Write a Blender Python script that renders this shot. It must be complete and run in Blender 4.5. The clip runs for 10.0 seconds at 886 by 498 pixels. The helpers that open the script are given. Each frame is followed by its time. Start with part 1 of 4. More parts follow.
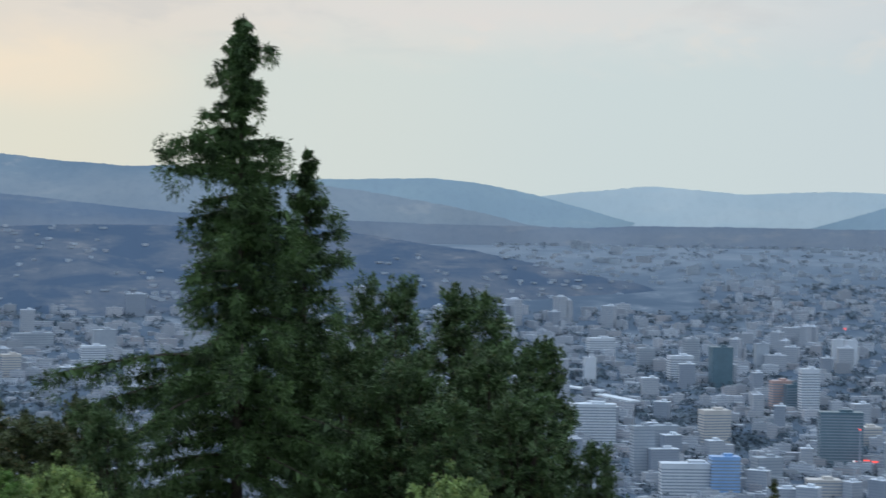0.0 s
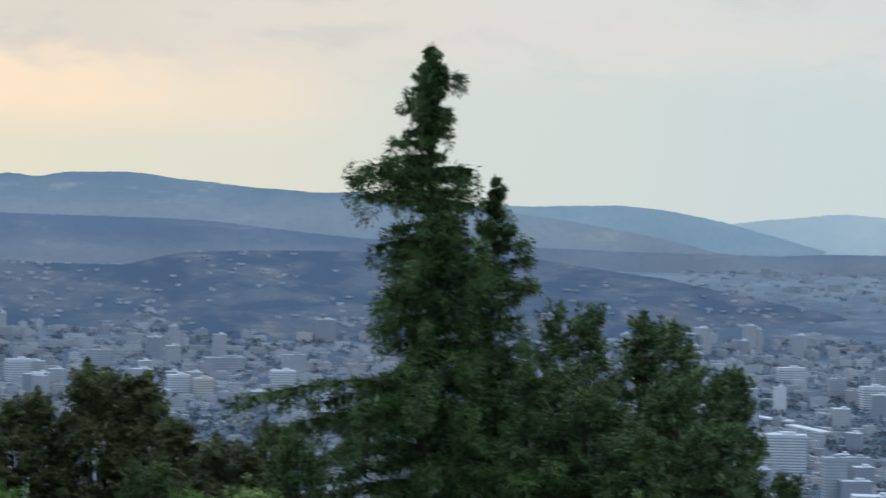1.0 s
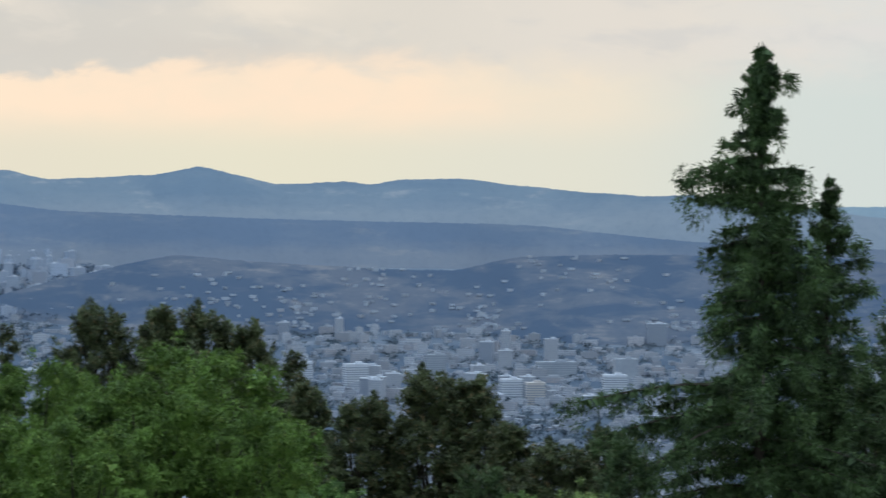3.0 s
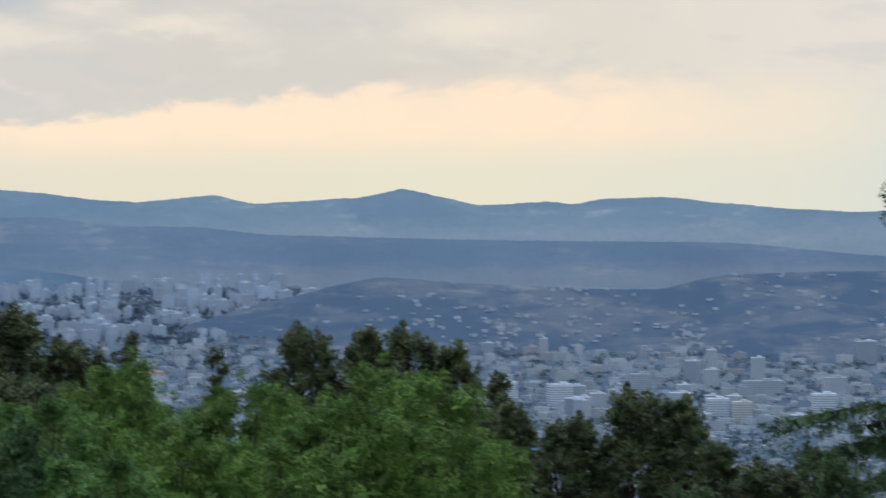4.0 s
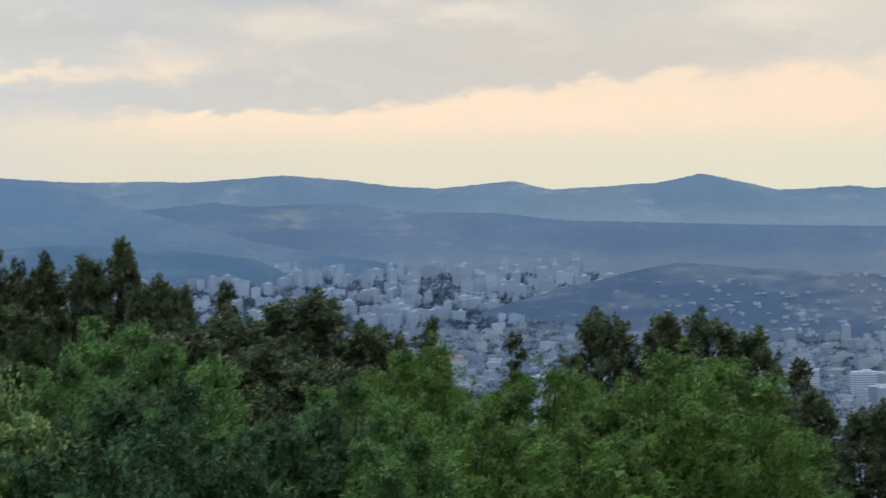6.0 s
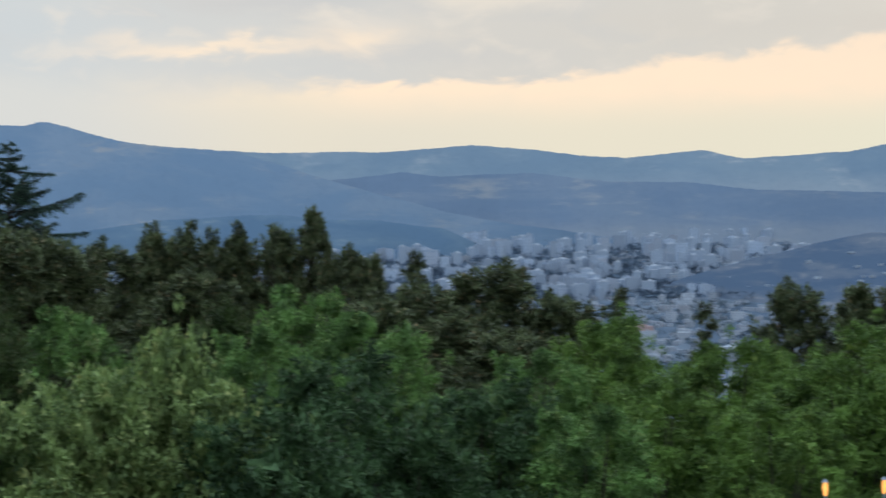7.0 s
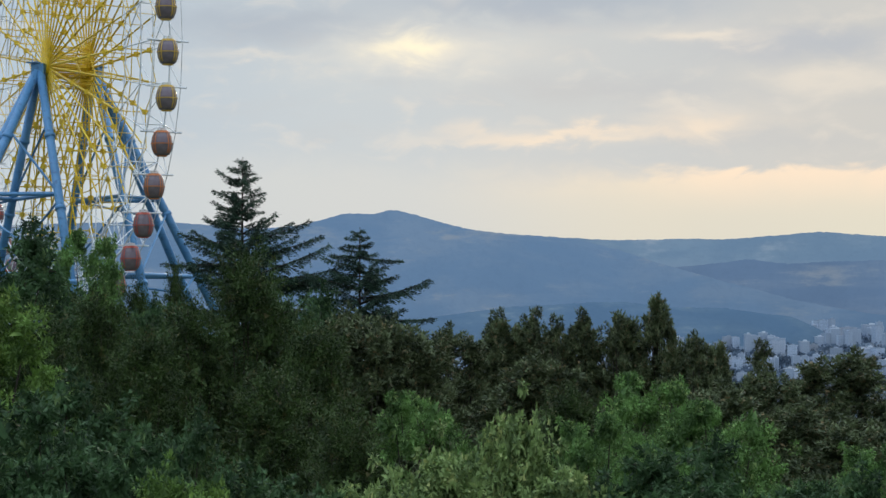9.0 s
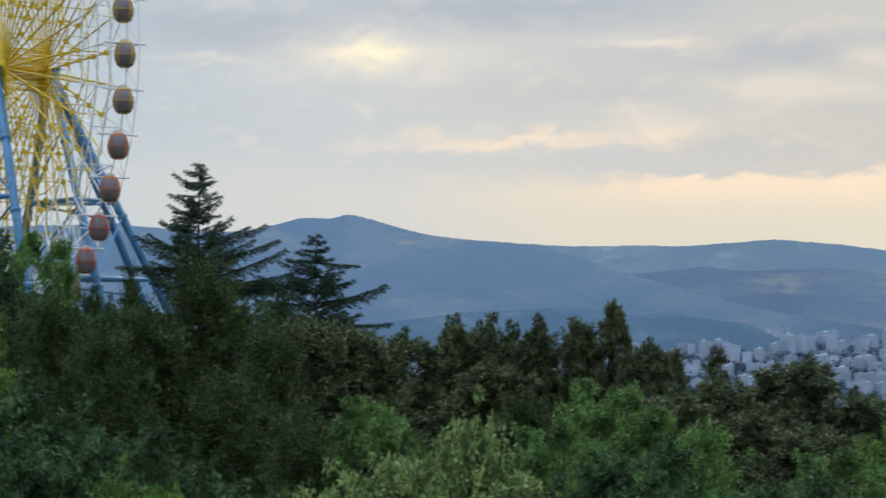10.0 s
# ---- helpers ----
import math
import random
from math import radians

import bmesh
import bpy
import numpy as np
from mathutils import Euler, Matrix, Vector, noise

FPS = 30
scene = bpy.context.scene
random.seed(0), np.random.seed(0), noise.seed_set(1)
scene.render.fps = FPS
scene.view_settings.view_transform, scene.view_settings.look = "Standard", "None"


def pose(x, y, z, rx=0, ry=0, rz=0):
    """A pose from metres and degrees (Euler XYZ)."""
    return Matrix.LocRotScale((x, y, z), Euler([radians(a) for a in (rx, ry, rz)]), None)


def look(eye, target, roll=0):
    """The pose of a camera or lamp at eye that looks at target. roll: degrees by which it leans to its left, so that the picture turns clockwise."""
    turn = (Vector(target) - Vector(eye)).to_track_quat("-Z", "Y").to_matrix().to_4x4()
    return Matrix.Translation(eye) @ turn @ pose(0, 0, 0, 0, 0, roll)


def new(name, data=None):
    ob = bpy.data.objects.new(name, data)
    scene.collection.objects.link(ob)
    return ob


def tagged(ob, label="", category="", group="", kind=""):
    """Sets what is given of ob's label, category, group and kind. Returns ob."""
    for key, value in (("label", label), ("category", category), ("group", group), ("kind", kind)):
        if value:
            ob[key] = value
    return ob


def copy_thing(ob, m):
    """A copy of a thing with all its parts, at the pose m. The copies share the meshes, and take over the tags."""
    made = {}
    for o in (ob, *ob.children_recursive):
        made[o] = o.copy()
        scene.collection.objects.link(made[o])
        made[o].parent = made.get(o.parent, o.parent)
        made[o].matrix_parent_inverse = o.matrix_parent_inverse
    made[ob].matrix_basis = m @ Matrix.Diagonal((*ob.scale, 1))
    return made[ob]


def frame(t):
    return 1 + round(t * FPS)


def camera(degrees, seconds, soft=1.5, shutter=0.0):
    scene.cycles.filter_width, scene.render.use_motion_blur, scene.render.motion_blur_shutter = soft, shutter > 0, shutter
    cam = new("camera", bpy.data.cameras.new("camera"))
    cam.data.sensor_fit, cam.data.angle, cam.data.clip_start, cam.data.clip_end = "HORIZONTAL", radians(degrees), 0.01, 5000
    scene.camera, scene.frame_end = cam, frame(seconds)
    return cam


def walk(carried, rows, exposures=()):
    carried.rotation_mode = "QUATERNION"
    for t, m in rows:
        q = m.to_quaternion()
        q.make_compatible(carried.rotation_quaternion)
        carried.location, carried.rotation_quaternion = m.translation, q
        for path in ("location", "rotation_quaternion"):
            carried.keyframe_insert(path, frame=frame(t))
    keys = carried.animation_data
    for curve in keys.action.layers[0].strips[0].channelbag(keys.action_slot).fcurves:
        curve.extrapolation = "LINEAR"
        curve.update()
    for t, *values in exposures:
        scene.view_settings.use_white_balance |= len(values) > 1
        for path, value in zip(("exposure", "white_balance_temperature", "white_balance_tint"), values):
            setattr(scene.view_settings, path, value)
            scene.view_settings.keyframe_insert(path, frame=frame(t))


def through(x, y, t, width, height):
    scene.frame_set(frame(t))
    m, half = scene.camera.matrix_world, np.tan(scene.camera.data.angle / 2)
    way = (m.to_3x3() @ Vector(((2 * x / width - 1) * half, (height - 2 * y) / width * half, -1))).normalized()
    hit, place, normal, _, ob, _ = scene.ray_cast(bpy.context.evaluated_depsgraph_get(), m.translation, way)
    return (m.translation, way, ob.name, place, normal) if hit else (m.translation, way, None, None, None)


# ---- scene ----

# the camera turns on the spot on a hilltop terrace: seconds, heading, tilt, lean in degrees
EYE = Vector((0.0, 0.0, 320.0))
TURNS = [
    (0.0, 0.0, -0.938, 0.84), (0.5, -2.456, -0.655, 1.124), (1.0, -5.448, -0.24, 1.073), (1.5, -8.174, -0.055, 0.943),
    (2.0, -10.648, -0.093, 0.635), (3.3, -16.549, -0.219, 0.28), (3.5, -17.738, -0.164, 0.149), (4.0, -20.873, 0.344, -0.313),
    (4.5, -23.397, 0.78, -0.434), (5.0, -25.508, 0.832, -0.332), (5.5, -27.758, 0.521, -0.558), (5.7, -28.465, 0.308, -0.538),
    (6.8, -33.483, -0.859, -0.25), (7.0, -34.964, -0.87, -0.391), (7.5, -37.796, -0.452, -0.66), (8.0, -41.249, 0.382, -0.44),
    (8.5, -43.835, 1.255, -0.485), (9.0, -44.899, 1.698, -0.154), (9.5, -44.997, 1.727, 0.036), (10.0, -43.642, 1.849, 0.198)]


def heading(az, el):
    a, e = radians(az), radians(el)
    return Vector((math.sin(a) * math.cos(e), math.cos(a) * math.cos(e), math.sin(e)))


cam = camera(25.25, 10.0, soft=1.5, shutter=0.5)
walk(cam, [(t, look(EYE, EYE + heading(a, e) * 100, r)) for t, a, e, r in TURNS],
     exposures=[(0.0, 0.0), (2.0, 0.02), (3.5, 0.04), (4.2, 0.05), (5.5, 0.0), (6.8, 0.05), (7.5, 0.08), (8.5, 0.02), (9.5, 0.0), (10.0, 0.0)])

# ---- sky and sun ----
SUN_AZ, SUN_EL = -45.75, 7.5


class Nodes:
    """Short hand for building a node tree."""

    def __init__(self, tree):
        self.tree = tree

    def add(self, kind, _props=None, **sockets):
        n = self.tree.nodes.new(kind)
        for k, v in (_props or {}).items():
            setattr(n, k, v)
        for k, v in sockets.items():
            s = n.inputs[int(k[1:])] if k[0] == "i" and k[1:].isdigit() else n.inputs[k.replace("_", " ")]
            if isinstance(v, bpy.types.NodeSocket):
                self.tree.links.new(v, s)
            else:
                s.default_value = v
        return n

    def math(self, op, a, b=0.0, c=0.0, clamp=False):
        return self.add("ShaderNodeMath", {"operation": op, "use_clamp": clamp}, i0=a, i1=b, i2=c).outputs[0]

    def ramp(self, x, lo, hi, a=0.0, b=1.0, smooth=True):
        n = self.add("ShaderNodeMapRange", {"interpolation_type": "SMOOTHSTEP" if smooth else "LINEAR"}, i0=x, i1=lo, i2=hi, i3=a, i4=b)
        return n.outputs[0]

    def mix(self, f, a, b, how="MIX"):
        n = self.add("ShaderNodeMix", {"data_type": "RGBA", "blend_type": how})
        for s, v in ((n.inputs[0], f), (n.inputs[6], a), (n.inputs[7], b)):
            if isinstance(v, bpy.types.NodeSocket):
                self.tree.links.new(v, s)
            else:
                s.default_value = (*v, 1) if isinstance(v, tuple) and len(v) == 3 else v
        return n.outputs[2]

    def noise(self, vec, scale, detail=4.0, rough=0.55, distort=0.0):
        return self.add("ShaderNodeTexNoise", Vector=vec, Scale=scale, Detail=detail, Roughness=rough, Distortion=distort).outputs[0]


world = bpy.data.worlds.new("sky")
scene.world = world
world.use_nodes = True
world.node_tree.nodes.clear()
w = Nodes(world.node_tree)
direction = w.add("ShaderNodeTexCoord").outputs["Generated"]
xyz = w.add("ShaderNodeSeparateXYZ", Vector=direction)
elev = w.math("MULTIPLY", w.math("ARCSINE", xyz.outputs[2]), 57.2958)
azim = w.math("MULTIPLY", w.math("ARCTAN2", xyz.outputs[0], xyz.outputs[1]), 57.2958)
def along_sky(stops, lo=-60.0, hi=16.0):
    """A colour, or a height in twelfths of a degree, that changes with the heading: (heading, value) stops."""
    n = w.add("ShaderNodeValToRGB", Fac=w.ramp(azim, lo, hi, smooth=False))
    ramp = n.color_ramp
    ramp.interpolation = "EASE"
    while len(ramp.elements) < len(stops):
        ramp.elements.new(0.5)
    for e, (a, c) in zip(ramp.elements, stops):
        e.position = (a - lo) / (hi - lo)
        e.color = (*c, 1) if isinstance(c, tuple) else (c / 12, c / 12, c / 12, 1)
    return n.outputs[0]


# ragged edges: headings and heights are bent by cloud noise
drift = w.add("ShaderNodeCombineXYZ", X=w.math("MULTIPLY", azim, 0.30), Y=w.math("MULTIPLY", elev, 0.80), Z=2.0).outputs[0]
puffs = w.add("ShaderNodeCombineXYZ", X=w.math("MULTIPLY", azim, 0.55), Y=w.math("MULTIPLY", elev, 1.15), Z=8.0).outputs[0]
big = w.math("SUBTRACT", w.noise(drift, 1.0, 5.0, 0.55, 0.3), 0.5)
small = w.math("SUBTRACT", w.noise(puffs, 1.0, 6.0, 0.55, 0.4), 0.5)
az_bent = w.math("ADD", azim, w.math("MULTIPLY", big, 5.0))
el_bent = w.math("ADD", elev, w.math("ADD", w.math("MULTIPLY", small, 1.5), w.math("MULTIPLY", big, 0.5)))

# clear strip over the horizon, gold under the sunset and pale away from it
horizon = along_sky([(-58, (0.52, 0.61, 0.68)), (-47, (0.585, 0.635, 0.655)), (-38, (0.71, 0.69, 0.60)), (-30, (0.77, 0.73, 0.60)), (-20, (0.79, 0.76, 0.61)),
                     (-12, (0.76, 0.75, 0.64)), (-4, (0.66, 0.72, 0.69)), (6, (0.61, 0.70, 0.71)), (13, (0.59, 0.68, 0.71))])
# grey cloud deck over it
deck = along_sky([(-58, (0.43, 0.55, 0.67)), (-47, (0.51, 0.59, 0.65)), (-40, (0.56, 0.60, 0.62)), (-33, (0.61, 0.61, 0.59)), (-26, (0.65, 0.63, 0.585)),
                  (-18, (0.72, 0.68, 0.61)), (-10, (0.77, 0.72, 0.65)), (-2, (0.73, 0.73, 0.70)), (6, (0.68, 0.72, 0.72)), (13, (0.62, 0.68, 0.71))])
deck = w.mix(w.ramp(small, 0.0, 0.22, 0.0, 0.35), deck, (0.80, 0.74, 0.66))
deck = w.mix(w.ramp(big, 0.0, -0.22, 0.0, 0.30), deck, (0.50, 0.54, 0.58))
edge = w.math("MULTIPLY", along_sky([(-56, 4.4), (-42, 3.7), (-37, 3.75), (-34, 3.95), (-32.3, 3.9), (-31.4, 4.2), (-28.5, 4.45), (-24.5, 4.8), (-21, 5.15), (-16, 5.0), (-8, 4.6)]), 12.0)
over = w.math("SUBTRACT", el_bent, edge)
soft_edge = along_sky([(-44, 12.0), (-36, 2.6), (-24, 2.6), (-18, 7.0), (-8, 12.0)])
cloudy = w.ramp(w.math("DIVIDE", over, soft_edge), -0.6, 1.0)
lit = along_sky([(-46, 0.0), (-41, 3.0), (-36, 10.0), (-30, 11.5), (-17, 11.5), (-12, 6.0), (-6, 0.0)])
band = w.math("MULTIPLY", w.math("MULTIPLY", w.ramp(elev, 2.0, 3.9), lit), w.math("SUBTRACT", 1.0, w.math("MULTIPLY", small, 0.9)), clamp=True)
colour = w.mix(w.mix(w.ramp(elev, 2.0, 3.9), (0, 0, 0), (1, 1, 1)), horizon, w.mix(band, horizon, (0.98, 0.79, 0.61)))
colour = w.mix(cloudy, colour, deck)


def wisp(colour, az, el, wide, tall, tone, much):
    """A cloud patch with ragged edges round a heading and height."""
    da = w.math("POWER", w.math("DIVIDE", w.math("SUBTRACT", az_bent, az), wide), 2.0)
    de = w.math("POWER", w.math("DIVIDE", w.math("SUBTRACT", el_bent, el), tall), 2.0)
    f = w.math("MULTIPLY", w.math("POWER", 2.718, w.math("MULTIPLY", w.math("ADD", da, de), -1.0)), much)
    return w.mix(f, colour, tone)


SLATE, ASH, CREAM, PEACH = (0.37, 0.45, 0.55), (0.52, 0.55, 0.58), (0.86, 0.78, 0.67), (0.93, 0.78, 0.62)
for patch in ((-50.0, 8.1, 4.0, 0.65, SLATE, 0.75), (-42.0, 8.8, 5.5, 0.60, SLATE, 0.85), (-34.2, 7.5, 4.0, 0.55, (0.45, 0.50, 0.57), 0.75), (-40.2, 6.3, 4.2, 0.50, ASH, 0.70),
              (-35.5, 4.75, 3.0, 0.30, ASH, 0.35), (-21.5, 5.4, 2.8, 0.35, (0.65, 0.61, 0.56), 0.50), (-27.5, 5.5, 4.5, 0.55, (0.63, 0.61, 0.57), 0.60), (-50.4, 7.2, 2.0, 0.14, CREAM, 0.35),
              (-41.4, 4.97, 3.2, 0.22, PEACH, 0.75), (-37.4, 5.35, 1.7, 0.38, PEACH, 0.70), (-37.3, 7.8, 1.8, 0.28, CREAM, 0.70), (-33.6, 6.4, 1.9, 0.42, CREAM, 0.55),
              (-28.7, 6.75, 1.4, 0.30, CREAM, 0.70), (-31.0, 7.2, 1.0, 0.30, CREAM, 0.55), (-38.3, 5.9, 1.2, 0.20, CREAM, 0.40), (-19.6, 6.8, 2.0, 0.45, CREAM, 0.70), (1.5, 5.9, 7.0, 0.35, (0.76, 0.72, 0.70), 0.50),
              (-45.4, 7.35, 2.4, 0.75, (0.84, 0.79, 0.69), 0.65), (-45.75, 7.5, 1.0, 0.34, (1.0, 0.92, 0.70), 1.0)):
    colour = wisp(colour, *patch)
colour = w.mix(w.ramp(elev, 11.0, 55.0), colour, (1.25, 1.48, 1.75))
nishita = w.add("ShaderNodeTexSky", {"sky_type": "NISHITA", "sun_disc": False, "sun_elevation": radians(SUN_EL),
                                     "sun_rotation": radians(SUN_AZ), "dust_density": 3.0})
clear_sky = w.add("ShaderNodeBackground", Color=nishita.outputs[0], Strength=0.05)
clouds = w.add("ShaderNodeBackground", Color=colour, Strength=1.0)
both = w.add("ShaderNodeMixShader", Fac=0.975, i1=clear_sky.outputs[0], i2=clouds.outputs[0])
w.add("ShaderNodeOutputWorld", Surface=both.outputs[0])

sun = new("sun", bpy.data.lights.new("sun", "SUN"))
sun.data.energy, sun.data.angle, sun.data.color = 0.6, radians(14), (1.0, 0.86, 0.68)
sun.matrix_world = look(heading(SUN_AZ, SUN_EL + 6) * 100, (0, 0, 0))

# ---- materials ----


def material(name, colours, scale=1.0, rough=0.8, metal=0.0, bump=0.2, fine=12.0, spots=None):
    """Two tones mixed by noise at two scales, in metres, with fine relief."""
    m = bpy.data.materials.new(name)
    m.use_nodes = True
    m.node_tree.nodes.clear()
    n = Nodes(m.node_tree)
    pos = n.add("ShaderNodeTexCoord").outputs["Object"]
    coarse = n.noise(pos, 1.0 / scale, 5.0, 0.6)
    grain = n.noise(pos, fine / scale, 3.0, 0.6)
    f = n.ramp(n.math("ADD", n.math("MULTIPLY", coarse, 0.7), n.math("MULTIPLY", grain, 0.3)), 0.38, 0.62)
    c = n.mix(f, colours[0], colours[1])
    if spots:
        c = n.mix(n.ramp(n.noise(pos, 3.3 / scale, 4.0, 0.6), 0.56, 0.66), c, spots)
    per = n.add("ShaderNodeObjectInfo").outputs["Random"]
    c = n.mix(n.math("MULTIPLY", per, 0.18), c, (colours[0][0] * 0.6, colours[0][1] * 0.6, colours[0][2] * 0.6))
    relief = n.add("ShaderNodeBump", Strength=bump, Distance=0.05 * scale, Height=grain).outputs[0]
    p = n.add("ShaderNodeBsdfPrincipled", Base_Color=c, Roughness=rough, Metallic=metal, Normal=relief)
    n.add("ShaderNodeOutputMaterial", Surface=p.outputs[0])
    return m


def leaves(name, dark, light, tips=None, clump=1.2, through=0.25):
    """Foliage: each leaf its own tone, with light and dark masses, and some light passing through."""
    m = bpy.data.materials.new(name)
    m.use_nodes = True
    m.node_tree.nodes.clear()
    n = Nodes(m.node_tree)
    each = n.add("ShaderNodeNewGeometry").outputs["Random Per Island"]
    pos = n.add("ShaderNodeTexCoord").outputs["Object"]
    mass = n.noise(pos, 1.0 / clump, 3.0, 0.6)
    f = n.math("ADD", n.math("MULTIPLY", each, 0.38), n.math("MULTIPLY", n.ramp(mass, 0.36, 0.64), 0.66), clamp=True)
    c = n.mix(f, tuple(v * 0.45 for v in dark), tuple(v * 1.15 for v in light))
    if tips:
        c = n.mix(n.math("MULTIPLY", n.ramp(n.noise(pos, 1.7 / clump, 2.0), 0.55, 0.68), n.ramp(each, 0.3, 0.8)), c, tips)
    p = n.add("ShaderNodeBsdfPrincipled", Base_Color=c, Roughness=0.65)
    p.inputs["Specular IOR Level"].default_value = 0.25
    t = n.add("ShaderNodeBsdfTranslucent", Color=c)
    mixed = n.add("ShaderNodeMixShader", Fac=through, i1=p.outputs[0], i2=t.outputs[0])
    n.add("ShaderNodeOutputMaterial", Surface=mixed.outputs[0])
    return m


def hillside(name, forest, grass, field, size, park=False, hazy_feet=None):
    """A far hillside: woods, dry grass and paler fields, with haze in their colours."""
    m = bpy.data.materials.new(name)
    m.use_nodes = True
    m.node_tree.nodes.clear()
    n = Nodes(m.node_tree)
    pos = n.add("ShaderNodeNewGeometry").outputs["Position"]
    squash = n.add("ShaderNodeMapping", Vector=pos, Scale=(1.0, 1.0, 4.0)).outputs[0]
    a = n.noise(squash, 1.0 / size, 6.0, 0.62, 0.4)
    b = n.noise(squash, 3.1 / size, 5.0, 0.65)
    c = n.mix(n.ramp(a, 0.42, 0.60), forest, grass)
    c = n.mix(n.math("MULTIPLY", n.ramp(b, 0.52, 0.66), n.ramp(a, 0.46, 0.6)), c, field)
    # the base pales: fields, and haze painted into the colour
    if hazy_feet:
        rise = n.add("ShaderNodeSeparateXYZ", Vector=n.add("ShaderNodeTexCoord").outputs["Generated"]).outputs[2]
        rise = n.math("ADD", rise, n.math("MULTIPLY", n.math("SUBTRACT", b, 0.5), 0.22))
        c = n.mix(n.math("MULTIPLY", n.ramp(rise, hazy_feet[1], hazy_feet[0]), 0.5), c, field)
    g = n.noise(pos, 24.0 / size, 3.0, 0.7)
    c = n.mix(n.math("MULTIPLY", n.ramp(g, 0.45, 0.7), 0.16), c, (forest[0] * 0.75, forest[1] * 0.75, forest[2] * 0.78))
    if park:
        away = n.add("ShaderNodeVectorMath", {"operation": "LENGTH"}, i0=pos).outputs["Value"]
        # past the hill the ground pales with distance: haze painted in
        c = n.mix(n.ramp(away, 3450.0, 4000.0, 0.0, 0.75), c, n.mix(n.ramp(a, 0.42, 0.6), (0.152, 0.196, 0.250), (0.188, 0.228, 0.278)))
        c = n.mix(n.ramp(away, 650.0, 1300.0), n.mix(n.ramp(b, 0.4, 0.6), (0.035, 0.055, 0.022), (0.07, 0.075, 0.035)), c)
    p = n.add("ShaderNodeBsdfDiffuse", Color=c)
    n.add("ShaderNodeOutputMaterial", Surface=p.outputs[0])
    return m


def facade(name, wall, glass, storey=3.0, bay=3.2, tops=((0.13, 0.155, 0.19), (0.34, 0.385, 0.45))):
    """A far wall with rows of windows: the rows and bays are a few metres wide."""
    m = bpy.data.materials.new(name)
    m.use_nodes = True
    m.node_tree.nodes.clear()
    n = Nodes(m.node_tree)
    geo = n.add("ShaderNodeNewGeometry")
    pos = n.add("ShaderNodeSeparateXYZ", Vector=geo.outputs["Position"])
    nor = n.add("ShaderNodeSeparateXYZ", Vector=geo.outputs["Normal"])
    along = n.math("ADD", n.math("MULTIPLY", pos.outputs[0], nor.outputs[1]), n.math("MULTIPLY", n.math("MULTIPLY", pos.outputs[1], nor.outputs[0]), -1.0))
    fz = n.math("FRACT", n.math("DIVIDE", pos.outputs[2], storey))
    fx = n.math("FRACT", n.math("DIVIDE", along, bay))
    row = n.math("MULTIPLY", n.math("GREATER_THAN", fz, 0.35), n.math("LESS_THAN", fz, 0.82))
    col = n.math("MULTIPLY", n.math("GREATER_THAN", fx, 0.22), n.math("LESS_THAN", fx, 0.8))
    side = n.math("LESS_THAN", n.math("ABSOLUTE", nor.outputs[2]), 0.5)
    win = n.math("MULTIPLY", n.math("MULTIPLY", row, col), side)
    each = geo.outputs["Random Per Island"]
    tone = n.mix(each, wall, tuple(v * 0.55 for v in wall))
    warm = n.mix(n.ramp(n.math("FRACT", n.math("MULTIPLY", each, 7.31)), 0.6, 1.5), tone, (wall[0] * 0.95, wall[1] * 0.76, wall[2] * 0.66), "MIX")
    roof = n.mix(n.ramp(n.math("FRACT", n.math("MULTIPLY", each, 13.7)), 0.3, 1.0), *tops)
    c = n.mix(n.ramp(nor.outputs[2], 0.3, 0.6), warm, roof)
    c = n.mix(win, c, glass)
    stain = n.noise(geo.outputs["Position"], 0.08, 4.0)
    c = n.mix(n.math("MULTIPLY", n.ramp(stain, 0.45, 0.7), 0.3), c, tuple(v * 0.6 for v in wall))
    p = n.add("ShaderNodeBsdfPrincipled", Base_Color=c, Roughness=n.math("SUBTRACT", 0.8, n.math("MULTIPLY", win, 0.5)))
    n.add("ShaderNodeOutputMaterial", Surface=p.outputs[0])
    return m


BARK = material("bark", ((0.028, 0.023, 0.018), (0.06, 0.048, 0.038)), 0.4, 0.95, bump=0.6)
SPRUCE = leaves("spruce_needles", (0.018, 0.040, 0.020), (0.078, 0.138, 0.050), (0.115, 0.190, 0.062), 1.1, 0.12)
CEDAR = leaves("cedar_needles", (0.013, 0.034, 0.025), (0.039, 0.081, 0.050), None, 1.4, 0.10)
PINE = leaves("pine_needles", (0.031, 0.064, 0.032), (0.103, 0.172, 0.072), (0.149, 0.165, 0.072), 1.0, 0.12)
BROWN = leaves("dry_pine_needles", (0.047, 0.070, 0.038), (0.124, 0.158, 0.074), (0.243, 0.183, 0.096), 0.9, 0.14)
GREEN = leaves("locust_leaves", (0.061, 0.135, 0.043), (0.157, 0.293, 0.080), (0.300, 0.413, 0.144), 1.6, 0.25)
FRESH = leaves("acacia_leaves", (0.057, 0.123, 0.028), (0.158, 0.273, 0.060), (0.239, 0.341, 0.083), 1.6, 0.25)
YELLOW = leaves("ash_leaves", (0.078, 0.151, 0.049), (0.238, 0.333, 0.118), (0.427, 0.467, 0.181), 1.2, 0.25)
BLUISH = leaves("olive_green_leaves", (0.027, 0.066, 0.028), (0.075, 0.148, 0.060), (0.128, 0.201, 0.071), 1.4, 0.3)
THUJA = leaves("juniper_needles", (0.018, 0.039, 0.012), (0.056, 0.098, 0.025), (0.094, 0.091, 0.033), 1.2, 0.12)
